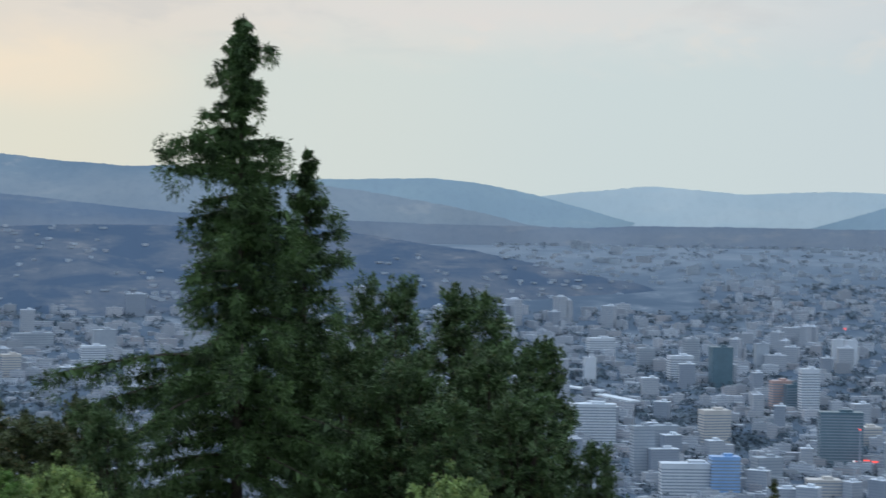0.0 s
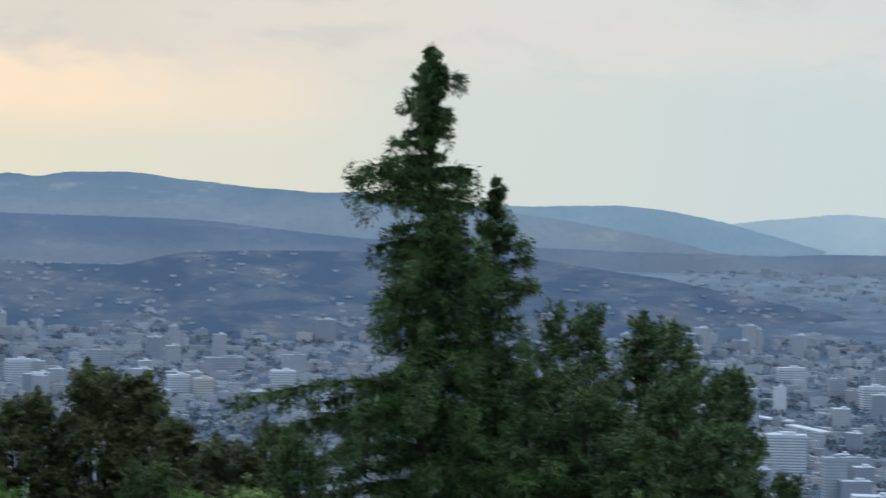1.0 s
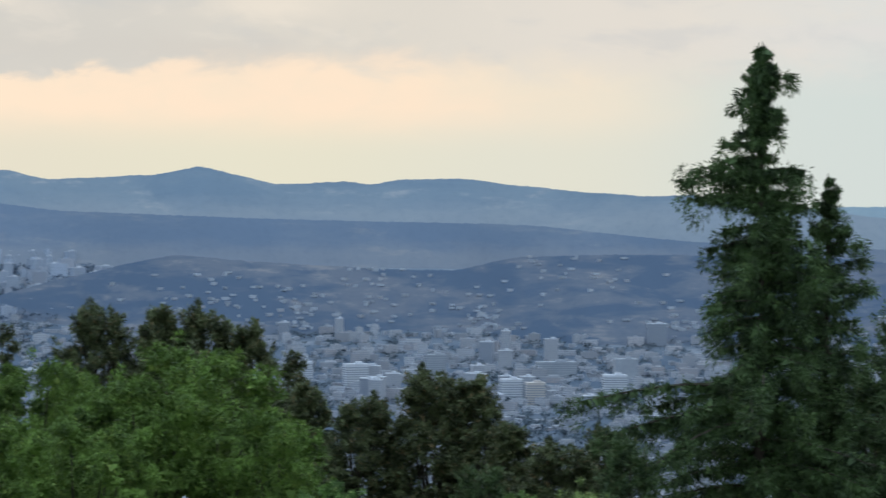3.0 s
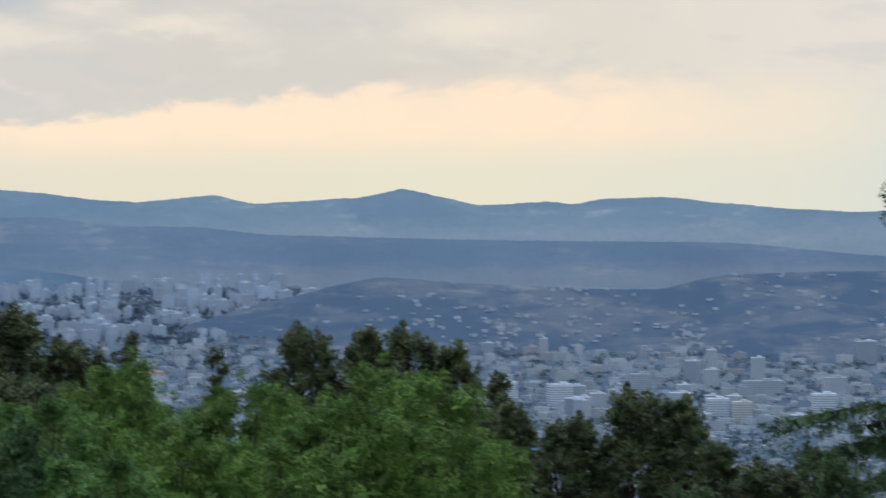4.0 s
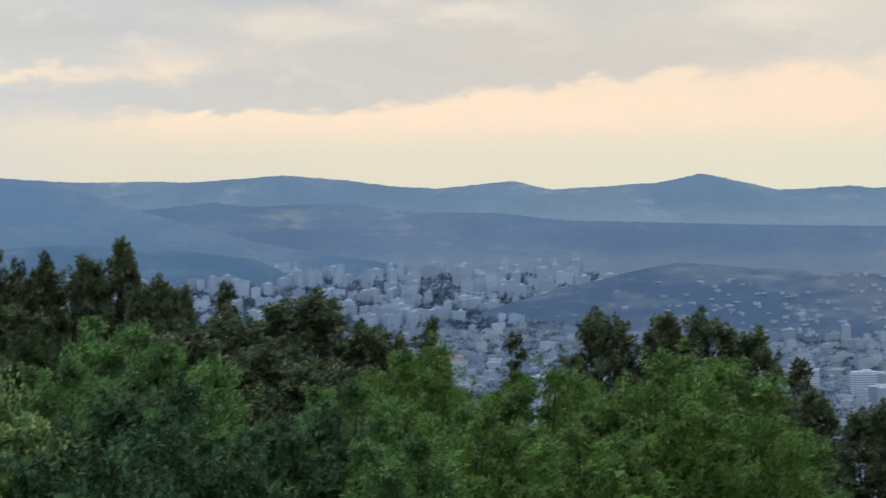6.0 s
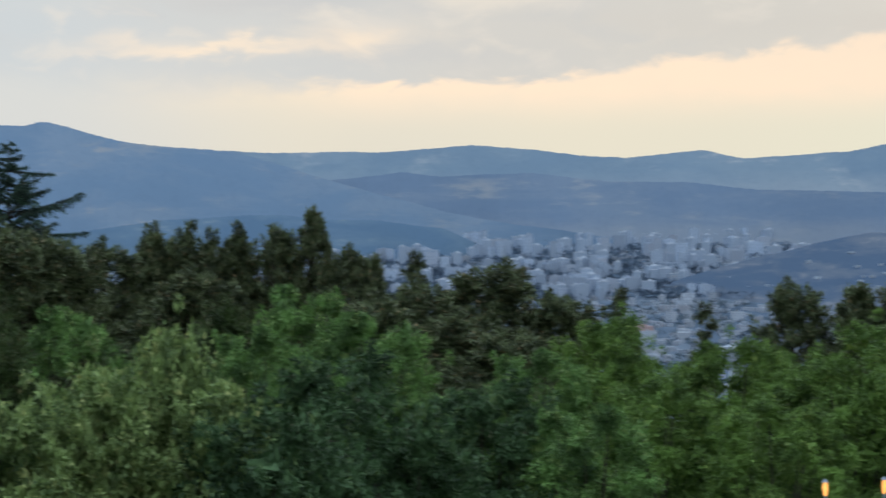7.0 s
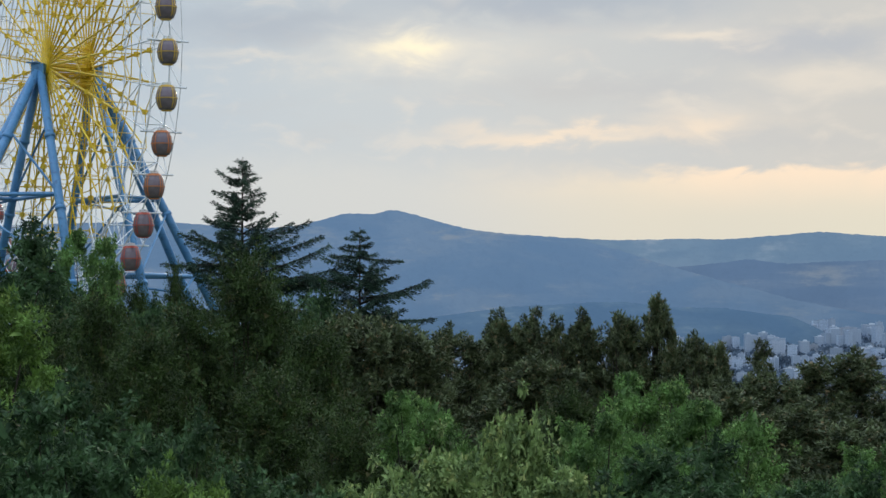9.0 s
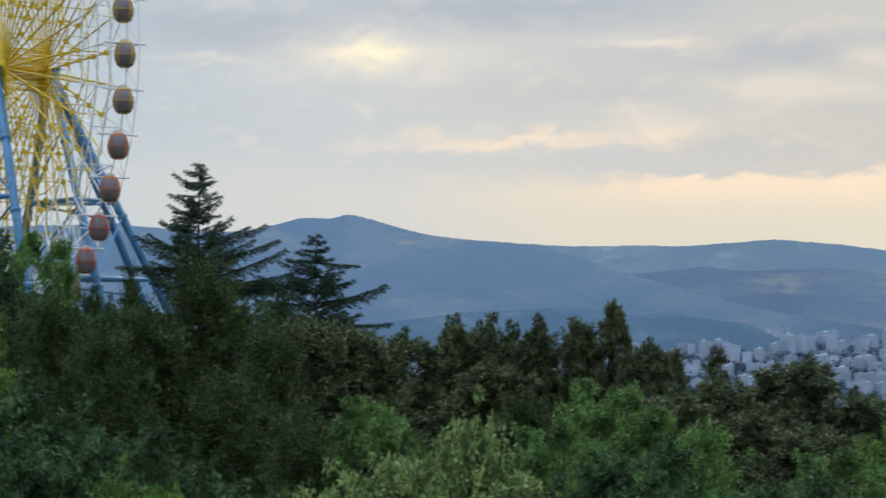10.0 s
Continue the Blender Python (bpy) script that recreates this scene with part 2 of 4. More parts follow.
# green shifted to grey-blue: the valley haze is in the leaf colour
TOWN_TREES = leaves("hazy_town_tree_leaves", (0.066, 0.104, 0.142), (0.100, 0.145, 0.185), None, 20.0, 0.1)

# ---- geometry helpers ----


class Geo:
    """Collects vertices and faces of one part."""

    def __init__(self):
        self.v, self.f, self.n = [], [], 0

    def add(self, verts, faces):
        verts, faces = np.asarray(verts, float).reshape(-1, 3), np.asarray(faces, int)
        self.v.append(verts)
        self.f.append(faces + self.n)
        self.n += len(verts)

    def box(self, c, s, rz=0.0):
        x, y, z = s[0] / 2, s[1] / 2, s[2] / 2
        v = np.array([(a * x, b * y, d * z) for d in (-1, 1) for a, b in ((-1, -1), (1, -1), (1, 1), (-1, 1))])
        k, q = math.cos(rz), math.sin(rz)
        v = np.stack([v[:, 0] * k - v[:, 1] * q, v[:, 0] * q + v[:, 1] * k, v[:, 2]], 1) + np.asarray(c)
        self.add(v, [(3, 2, 1, 0), (4, 5, 6, 7), (0, 1, 5, 4), (1, 2, 6, 5), (2, 3, 7, 6), (3, 0, 4, 7)])

    def tube(self, pts, radii, sides=6):
        pts = np.asarray(pts, float)
        radii = np.broadcast_to(np.asarray(radii, float), (len(pts),))
        d = np.gradient(pts, axis=0)
        d /= np.linalg.norm(d, axis=1)[:, None] + 1e-9
        ref = np.array((0.0, 0, 1)) if abs(d[:, 2]).mean() < 0.8 else np.array((1.0, 0, 0))
        a = np.cross(d, ref)
        a /= np.linalg.norm(a, axis=1)[:, None] + 1e-9
        b = np.cross(d, a)
        th = np.arange(sides) * 2 * np.pi / sides
        v = pts[:, None] + radii[:, None, None] * (a[:, None] * np.cos(th)[None, :, None] + b[:, None] * np.sin(th)[None, :, None])
        f = []
        for i in range(len(pts) - 1):
            for j in range(sides):
                k = (j + 1) % sides
                f.append((i * sides + j, i * sides + k, (i + 1) * sides + k, (i + 1) * sides + j))
        m = len(pts) * sides
        v = np.concatenate([v.reshape(-1, 3), pts[:1], pts[-1:]])
        for j in range(sides):
            k = (j + 1) % sides
            f.append((m, k, j, m))
            f.append((m + 1, (len(pts) - 1) * sides + j, (len(pts) - 1) * sides + k, m + 1))
        self.add(v, f)

    def leaf(self, base, along, across, length, width):
        """Many pointed leaves at once."""
        base, along, across = (np.asarray(x, float).reshape(-1, 3) for x in (base, along, across))
        length, width = (np.broadcast_to(np.asarray(x, float), (len(base),))[:, None] for x in (length, width))
        side = across * width / 2
        v = np.stack([base - side, base + side, base + along * length], 1)
        n = len(base)
        f = np.arange(n * 3).reshape(n, 3)
        self.add(v.reshape(-1, 3), np.concatenate([f, f[:, :1]], 1))

    def mesh(self, name, mat, smooth=False):
        me = bpy.data.meshes.new(name)
        if self.n:
            v, f = np.concatenate(self.v), np.concatenate(self.f)
            tri = f[:, 0] == f[:, 3]
            sizes = np.where(tri, 3, 4)
            loops = f[np.arange(4)[None, :] < sizes[:, None]]
            me.vertices.add(len(v))
            me.vertices.foreach_set("co", v.ravel().astype(np.float32))
            me.loops.add(len(loops))
            me.loops.foreach_set("vertex_index", loops.astype(np.int32))
            me.polygons.add(len(f))
            me.polygons.foreach_set("loop_start", np.concatenate([[0], np.cumsum(sizes)[:-1]]).astype(np.int32))
            me.update(calc_edges=True)
            me.polygons.foreach_set("use_smooth", np.full(len(f), smooth, bool))
        me.materials.append(mat)
        return me


def part(name, geo, mat, parent, label="", smooth=False):
    ob = new(name, geo.mesh(name, mat, smooth))
    ob.parent = parent
    return tagged(ob, label)


def unit(v):
    return v / (np.linalg.norm(v, axis=-1, keepdims=True) + 1e-9)


# ---- the lie of the land ----
RANGE = [0, 2000, 2500, 3000, 3500, 3900, 4300, 4950]
FALL = [-8.3, -8.3, -5.6, -3.9, -2.4, -1.2, -0.8, -0.8]


def smooth_step(x, a, b):
    t = np.clip((np.asarray(x, float) - a) / (b - a), 0, 1)
    return t * t * (3 - 2 * t)


def ground(az, r):
    """Height of the ground at a heading (degrees) and distance (metres) from the terrace."""
    az, r = np.asarray(az, float), np.asarray(r, float)
    left = 1 - smooth_step(az, -46, -18)
    park = 302 + 12 * (1 - smooth_step(az, -54, -40)) * smooth_step(r, 120, 240)
    edge = 92 + 248 * left
    far = 320 + r * np.tan(np.radians(np.interp(r, RANGE, FALL)))
    far = np.where(r < 2000, 28.0, far)
    s = smooth_step(r, edge, edge + 520)
    return park * (1 - s) + far * s


def spot(az, el):
    """Where the line of sight at that heading and height meets the valley."""
    rs = np.linspace(1500, 4600, 1200)
    line = 320 + rs * math.tan(radians(el))
    hit = np.nonzero(line <= ground(az, rs))[0]
    return float(rs[hit[0]]) if len(hit) else 4500.0


def place(az, r, z=None):
    a = radians(az)
    return Vector((r * math.sin(a), r * math.cos(a), float(ground(az, r)) if z is None else z))


def polar_sheet(azs, rs, height):
    A, R = np.meshgrid(np.radians(azs), rs)
    Z = height(np.degrees(A), R)
    v = np.stack([R * np.sin(A), R * np.cos(A), Z], -1).reshape(-1, 3)
    n, m = len(rs), len(azs)
    i, j = np.meshgrid(np.arange(n - 1), np.arange(m - 1), indexing="ij")
    f = np.stack([i * m + j, i * m + j + 1, (i + 1) * m + j + 1, (i + 1) * m + j], -1).reshape(-1, 4)[:, ::-1]
    g = Geo()
    g.add(v, f)
    return g


def wobble(az, seed, octaves=((0.9, 1.0), (2.3, 0.5), (5.1, 0.25), (11.0, 0.13))):
    rng = np.random.default_rng(seed)
    return sum(a * np.sin(np.asarray(az) * k + rng.uniform(0, 6.3)) * np.sin(np.asarray(az) * k * 0.37 + rng.uniform(0, 6.3)) for k, a in octaves)


# bluish valley tones hold the haze in the base colour
GROUND = hillside("hazy_valley_ground", (0.088, 0.122, 0.170), (0.135, 0.172, 0.220), (0.210, 0.245, 0.290), 160.0, True)
azs = np.concatenate([np.arange(-180, -62, 6.0), np.arange(-62, 18, 0.5), np.arange(18, 181, 6.0)])
rs = np.concatenate([[0.01, 20, 50, 80], np.arange(100, 700, 20), np.arange(700, 2000, 100), np.arange(2000, 4960, 40)])
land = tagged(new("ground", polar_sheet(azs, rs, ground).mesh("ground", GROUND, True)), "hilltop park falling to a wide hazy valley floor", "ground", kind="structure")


SLOPES = {}


def ridge(name, label, r, crest, mat, depth=500.0, rough=0.02, foot=-1.5, seed=1):
    """A range of hills at distance r whose skyline follows a few heights (heading, degrees above level)."""
    ks, es = zip(*crest)
    azs = np.arange(ks[0], ks[-1] + 0.01, 0.08)
    es = np.array(es)
    top = np.interp(azs, ks, es)
    rng = np.random.default_rng(seed)
    k = np.exp(-0.5 * (np.arange(-6, 7) / 1.7) ** 2)
    pad = np.pad(top, 6, mode="edge")
    top = np.convolve(pad, k / k.sum(), "valid") + wobble(azs, seed) * rough
    tufts = rng.normal(size=len(azs)) * 0.007
    share = np.clip((top - foot) / (top.max() - foot), 0.25, 1.0) ** 1.7
    g = Geo()
    rows = []
    steps = np.concatenate([np.linspace(0, 1, 16), [1.0, 1.25, 1.6]])
    rng = np.random.default_rng(seed)
    for i, s in enumerate(steps):
        rr = r - depth * share * (1 - s) if s <= 1 else r + depth * 0.18 * (s - 1)
        low = 320 + (r - depth) * math.tan(radians(foot))
        high = 320 + r * np.tan(np.radians(top + (tufts if s >= 1 else 0.0)))
        fold = wobble(azs * 1.3 + s * 1.7, seed + 5) * 9.0 * min(s, 1) * max(0.0, 1 - s)
        if s <= 1:
            z = low + (high - low) * (s ** 0.8) + fold
        else:
            z = high - (s - 1) * 60
        rrow = rr + wobble(azs, seed + 9) * 14 * max(0.0, 1 - s)
        a = np.radians(azs)
        rows.append(np.stack([rrow * np.sin(a), rrow * np.cos(a), z], 1))
    v = np.array(rows)
    SLOPES[name] = (azs, v)
    n, m = v.shape[:2]
    i, j = np.meshgrid(np.delete(np.arange(n - 1), 15), np.arange(m - 1), indexing="ij")
    f = np.stack([i * m + j, i * m + j + 1, (i + 1) * m + j + 1, (i + 1) * m + j], -1).reshape(-1, 4)[:, ::-1]
    g.add(v.reshape(-1, 3), f)
    return tagged(new(name, g.mesh(name, mat, True)), label, "hill", kind="structure")


# each range farther off is painted paler and bluer for haze
FAR_PALE = hillside("haze_palest_mountain", (0.436, 0.522, 0.568), (0.468, 0.544, 0.580), (0.485, 0.551, 0.580), 500.0)
FAR_CREST = hillside("haze_pale_mountain", (0.276, 0.372, 0.448), (0.301, 0.397, 0.460), (0.329, 0.414, 0.469), 420.0)
FAR_BLUE = hillside("haze_blue_mountain", (0.144, 0.216, 0.310), (0.176, 0.240, 0.322), (0.262, 0.288, 0.322), 420.0)
FAR_RANGE = hillside("haze_blue_range", (0.160, 0.227, 0.300), (0.191, 0.256, 0.319), (0.300, 0.335, 0.372), 460.0, hazy_feet=(0.62, 0.82))
MID_BLUE = hillside("hazy_wooded_range", (0.146, 0.206, 0.296), (0.174, 0.230, 0.310), (0.262, 0.290, 0.330), 360.0, hazy_feet=(0.44, 0.62))
NEAR_HILL = hillside("hazy_scrub_hill", (0.074, 0.110, 0.168), (0.120, 0.146, 0.190), (0.184, 0.198, 0.226), 150.0)
KNOLL = hillside("hazy_wooded_knoll", (0.086, 0.142, 0.213), (0.108, 0.164, 0.227), (0.159, 0.209, 0.248), 240.0)

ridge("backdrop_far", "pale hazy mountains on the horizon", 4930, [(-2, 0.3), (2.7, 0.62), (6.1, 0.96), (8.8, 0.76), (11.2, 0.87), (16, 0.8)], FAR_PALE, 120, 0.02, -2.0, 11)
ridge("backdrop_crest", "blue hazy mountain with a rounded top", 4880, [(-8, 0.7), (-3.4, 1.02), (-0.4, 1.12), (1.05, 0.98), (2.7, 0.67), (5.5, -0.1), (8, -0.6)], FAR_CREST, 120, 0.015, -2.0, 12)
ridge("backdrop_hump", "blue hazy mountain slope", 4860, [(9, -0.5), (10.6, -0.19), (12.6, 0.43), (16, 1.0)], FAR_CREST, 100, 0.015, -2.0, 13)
ridge("backdrop_range", "long haze-blue mountain range under the sunset sky", 4800,
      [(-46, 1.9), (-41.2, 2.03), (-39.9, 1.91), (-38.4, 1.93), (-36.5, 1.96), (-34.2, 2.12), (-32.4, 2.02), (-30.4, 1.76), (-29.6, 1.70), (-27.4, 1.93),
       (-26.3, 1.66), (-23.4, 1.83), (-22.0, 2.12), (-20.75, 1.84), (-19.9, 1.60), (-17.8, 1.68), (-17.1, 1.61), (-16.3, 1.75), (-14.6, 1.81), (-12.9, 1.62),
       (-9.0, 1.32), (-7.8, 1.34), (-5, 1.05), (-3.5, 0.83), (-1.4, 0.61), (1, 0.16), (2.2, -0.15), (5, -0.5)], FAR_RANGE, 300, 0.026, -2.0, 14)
ridge("backdrop_mountain", "broad haze-blue mountain sloping down to the valley", 4390,
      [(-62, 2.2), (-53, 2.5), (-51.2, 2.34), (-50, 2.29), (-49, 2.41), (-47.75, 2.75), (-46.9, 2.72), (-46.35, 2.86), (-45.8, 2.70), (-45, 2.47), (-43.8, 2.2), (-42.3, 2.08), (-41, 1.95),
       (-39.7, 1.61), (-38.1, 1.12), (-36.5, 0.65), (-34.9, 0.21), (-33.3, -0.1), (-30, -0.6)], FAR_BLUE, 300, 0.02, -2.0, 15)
ridge("backdrop_wooded", "long low hazy wooded range with pale fields", 4560,
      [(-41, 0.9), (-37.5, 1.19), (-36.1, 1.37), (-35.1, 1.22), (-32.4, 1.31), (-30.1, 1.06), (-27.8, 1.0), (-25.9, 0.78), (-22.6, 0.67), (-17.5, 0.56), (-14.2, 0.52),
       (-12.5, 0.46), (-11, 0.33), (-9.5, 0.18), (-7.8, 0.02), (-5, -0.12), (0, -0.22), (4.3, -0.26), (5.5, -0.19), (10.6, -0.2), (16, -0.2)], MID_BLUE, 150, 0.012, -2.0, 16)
ridge("backdrop_knoll", "low dark hazy wooded hill at the edge of town", 4060,
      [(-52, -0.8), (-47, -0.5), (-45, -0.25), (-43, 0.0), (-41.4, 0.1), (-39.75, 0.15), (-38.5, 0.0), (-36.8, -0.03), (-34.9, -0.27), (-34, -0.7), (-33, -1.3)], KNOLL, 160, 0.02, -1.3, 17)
ridge("backdrop_slope", "scrubby haze-blue hill with scattered houses above town", 3620,
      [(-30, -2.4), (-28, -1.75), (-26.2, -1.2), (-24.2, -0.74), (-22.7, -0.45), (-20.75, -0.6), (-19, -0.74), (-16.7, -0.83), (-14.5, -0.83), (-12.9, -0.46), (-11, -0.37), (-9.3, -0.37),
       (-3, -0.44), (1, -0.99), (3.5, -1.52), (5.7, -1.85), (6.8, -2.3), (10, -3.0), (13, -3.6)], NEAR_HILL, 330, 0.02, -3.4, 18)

# ---- trees ----


def rand_dirs(rng, n):
    return unit(rng.normal(size=(n, 3)))


def tree_base(name, label, category, group):
    root = new(name)
    root.empty_display_size = 0.5
    return tagged(root, label, category, group)


def conifer(name, label, seed, height, spread, mat, droop=0.0, rise=10.0, gaps=0.15, taper=0.9, bare=0.06, twig=0.30, dense=1.0, group="conifers", whorl=0.55, hang=0.0, needle=(0.24, 0.07), profile=None, ragged=0.0, reach=(), level=False, core=0.0, clumps=0.0):
    """A conifer: straight trunk, tiers of branches, with needle sprays on side twigs or in hanging clumps."""
    rng = np.random.default_rng(seed)
    root = tree_base(name, label, "tree", group)
    g = Geo()
    zs = np.linspace(0, height, 14)
    sway = np.stack([np.sin(zs * 0.35 + seed) * 0.12, np.cos(zs * 0.28 + seed) * 0.12, zs], 1)
    sway[:, :2] *= (zs / height)[:, None] * (1 - zs / height)[:, None] * 2
    rad = np.interp(zs / height, [0, 0.05, 0.6, 1], [0.016, 0.012, 0.006, 0.0008]) * height
    g.tube(sway, rad, 8)
    stem = part("trunk", g, BARK, root, smooth=True)
    leaf = Geo()
    h = height * bare
    while h < height * 0.985:
        f = h / height
        if profile:
            ext = np.interp(f, profile[0], profile[1]) * spread
        else:
            ext = spread * (1 - f) ** taper + 0.15
        count = rng.integers(4, 7)
        long = [(p, q) for z, p, q in reach if abs(z - f) < 0.012]
        for b in range(count + len(long)):
            if rng.random() < gaps and b < count:
                continue
            phi = 2 * np.pi * (b + rng.uniform(-0.3, 0.3)) / count + h * 2.1
            ln = ext * rng.uniform(0.62, 1.12)
            ln *= 1 + ragged * noise.noise(Vector((math.cos(phi) * 1.3, math.sin(phi) * 1.3, h * 0.55)))
            if b >= count:
                phi, ln = radians(long[b - count][0]), long[b - count][1]
            n = 7
            s = np.linspace(0, 1, n)
            pitch = radians(rise * (0.35 + f) + rng.uniform(-7, 7) * (2 if level else 1))
            lat = ln * s * math.cos(pitch)
            zz = h + rng.uniform(-0.2, 0.2) + ln * s * math.sin(pitch) - droop * ln * s ** 2 + 0.10 * ln * s ** 4
            bend = rng.uniform(-0.15, 0.15) * s ** 2
            c = np.stack([lat * np.cos(phi + bend), lat * np.sin(phi + bend), zz], 1)
            c[:, :2] += np.interp(h, zs, sway[:, 0]), np.interp(h, zs, sway[:, 1])
            bough = Geo()
            bough.tube(c, np.linspace(0.012 * ln + 0.012, 0.006, n), 4)
            part("bough", bough, BARK, stem)
            out = np.array([math.cos(phi), math.sin(phi), 0.0])
            side = np.array([-math.sin(phi), math.cos(phi), 0.0])
            if clumps:
                m = max(2, int(ln * clumps))
                ss = np.clip((np.arange(m) + rng.random(m)) / m * 0.92 + 0.1, 0, 1.02)
                mid = np.stack([np.interp(ss, s, c[:, k]) for k in range(3)], 1)
                mid += side[None] * (rng.uniform(-0.5, 0.5, m) * np.minimum(1.0, 0.3 * ln * (1.2 - ss)))[:, None]
                size = rng.uniform(0.24, 0.50, m) * (0.28 + 0.72 * min(1.0, ln / 2.5))
                tall = rng.uniform(0.8, 1.2 + hang, m)
                idx = np.repeat(np.arange(m), 120)
                d = rand_dirs(rng, len(idx))
                swell = (size[idx] * rng.random(len(idx)) ** 0.45)[:, None]
                base = mid[idx] + d * swell * np.stack([np.ones(len(idx)), np.ones(len(idx)), tall[idx]], 1)
                base[:, 2] -= size[idx] * (tall[idx] - 0.7)
                along = unit(d * 0.8 + out[None] * 0.35 + np.array([0, 0, -0.55]) * rng.uniform(0.2, 1.6, (len(idx), 1)))
                across = unit(np.cross(along, rng.normal(size=base.shape)))
                leaf.leaf(base, along, across, needle[0] * rng.uniform(0.6, 1.3, len(base)), needle[1] * rng.uniform(0.7, 1.4, len(base)))
                q = m * 5
                u = rng.random(q) ** 1.6 * 0.9
                base = np.stack([np.interp(u, s, c[:, k]) for k in range(3)], 1)
                along = unit(rng.normal(size=(q, 3)) * 0.5 + np.array([0, 0, -1.0]))
                leaf.leaf(base, along, unit(np.cross(along, rng.normal(size=(q, 3)))), core * 0.6, core * 0.45)
                continue
            m = max(3, int(ln * 5.0 * dense))
            ss = (np.arange(m) + rng.random(m)) / m * 0.9 + 0.1
            start = np.stack([np.interp(ss, s, c[:, k]) for k in range(3)], 1)
            hand = np.where(np.arange(m) % 2, 1.0, -1.0)
            tl = np.minimum(ln * twig * (1.15 - ss), 0.95) * rng.uniform(0.6, 1.2, m) + 0.18
            td = out[None] * rng.uniform(0.45, 0.9, (m, 1)) + side[None] * (hand * rng.uniform(0.5, 1.0, m))[:, None]
            td[:, 2] += rng.uniform(-0.2, 0.12, m) - hang * rng.uniform(0.4, 1.6, m)
            td = unit(td)
            k = np.maximum(3, (tl * 9 * dense).astype(int))
            idx = np.repeat(np.arange(m), k)
            u = rng.random(len(idx)) * 1.02
            base = start[idx] + td[idx] * (tl[idx] * u)[:, None]
            base[:, 2] -= hang * 0.5 * tl[idx] * u ** 2
            base += rng.normal(size=base.shape) * 0.035
            along = unit(td[idx] + rng.normal(size=base.shape) * 0.55 + np.array([0, 0, 0.12 - hang * 0.6]))
            across = unit(np.cross(along, rng.normal(size=base.shape)))
            if level:
                along = unit(along * np.array([1, 1, 0.35]))
            leaf.leaf(base, along, across, needle[0] * rng.uniform(0.6, 1.3, len(base)), needle[1] * rng.uniform(0.7, 1.4, len(base)))
            q = int(ln * (26 if b < count else 38)) + 4
            u = rng.random(q) ** 0.8
            base = np.stack([np.interp(u, s, c[:, k]) for k in range(3)], 1) + rng.normal(size=(q, 3)) * 0.05
            along = unit(out[None] * 0.8 + rng.normal(size=(q, 3)) * 0.6 + np.array([0, 0, 0.25]))
            leaf.leaf(base, along, unit(np.cross(along, rng.normal(size=(q, 3)))), needle[0] * rng.uniform(0.6, 1.2, q), needle[1] * rng.uniform(0.8, 1.5, q))
            if core and ln > 1.8 and b < count:
                q = int(ln * 2.5) + 1
                u = rng.random(q) * 0.55
                base = np.stack([np.interp(u, s, c[:, k]) for k in range(3)], 1)
                along = unit(rng.normal(size=(q, 3)) * 0.5 + np.array([0, 0, -1.0]))
                leaf.leaf(base, along, unit(np.cross(along, rng.normal(size=(q, 3)))), core, core * 0.6)
        h += whorl * rng.uniform(0.75, 1.3) * (0.65 + 0.5 * (1 - f))
    part("crown", leaf, mat, root)
    return root


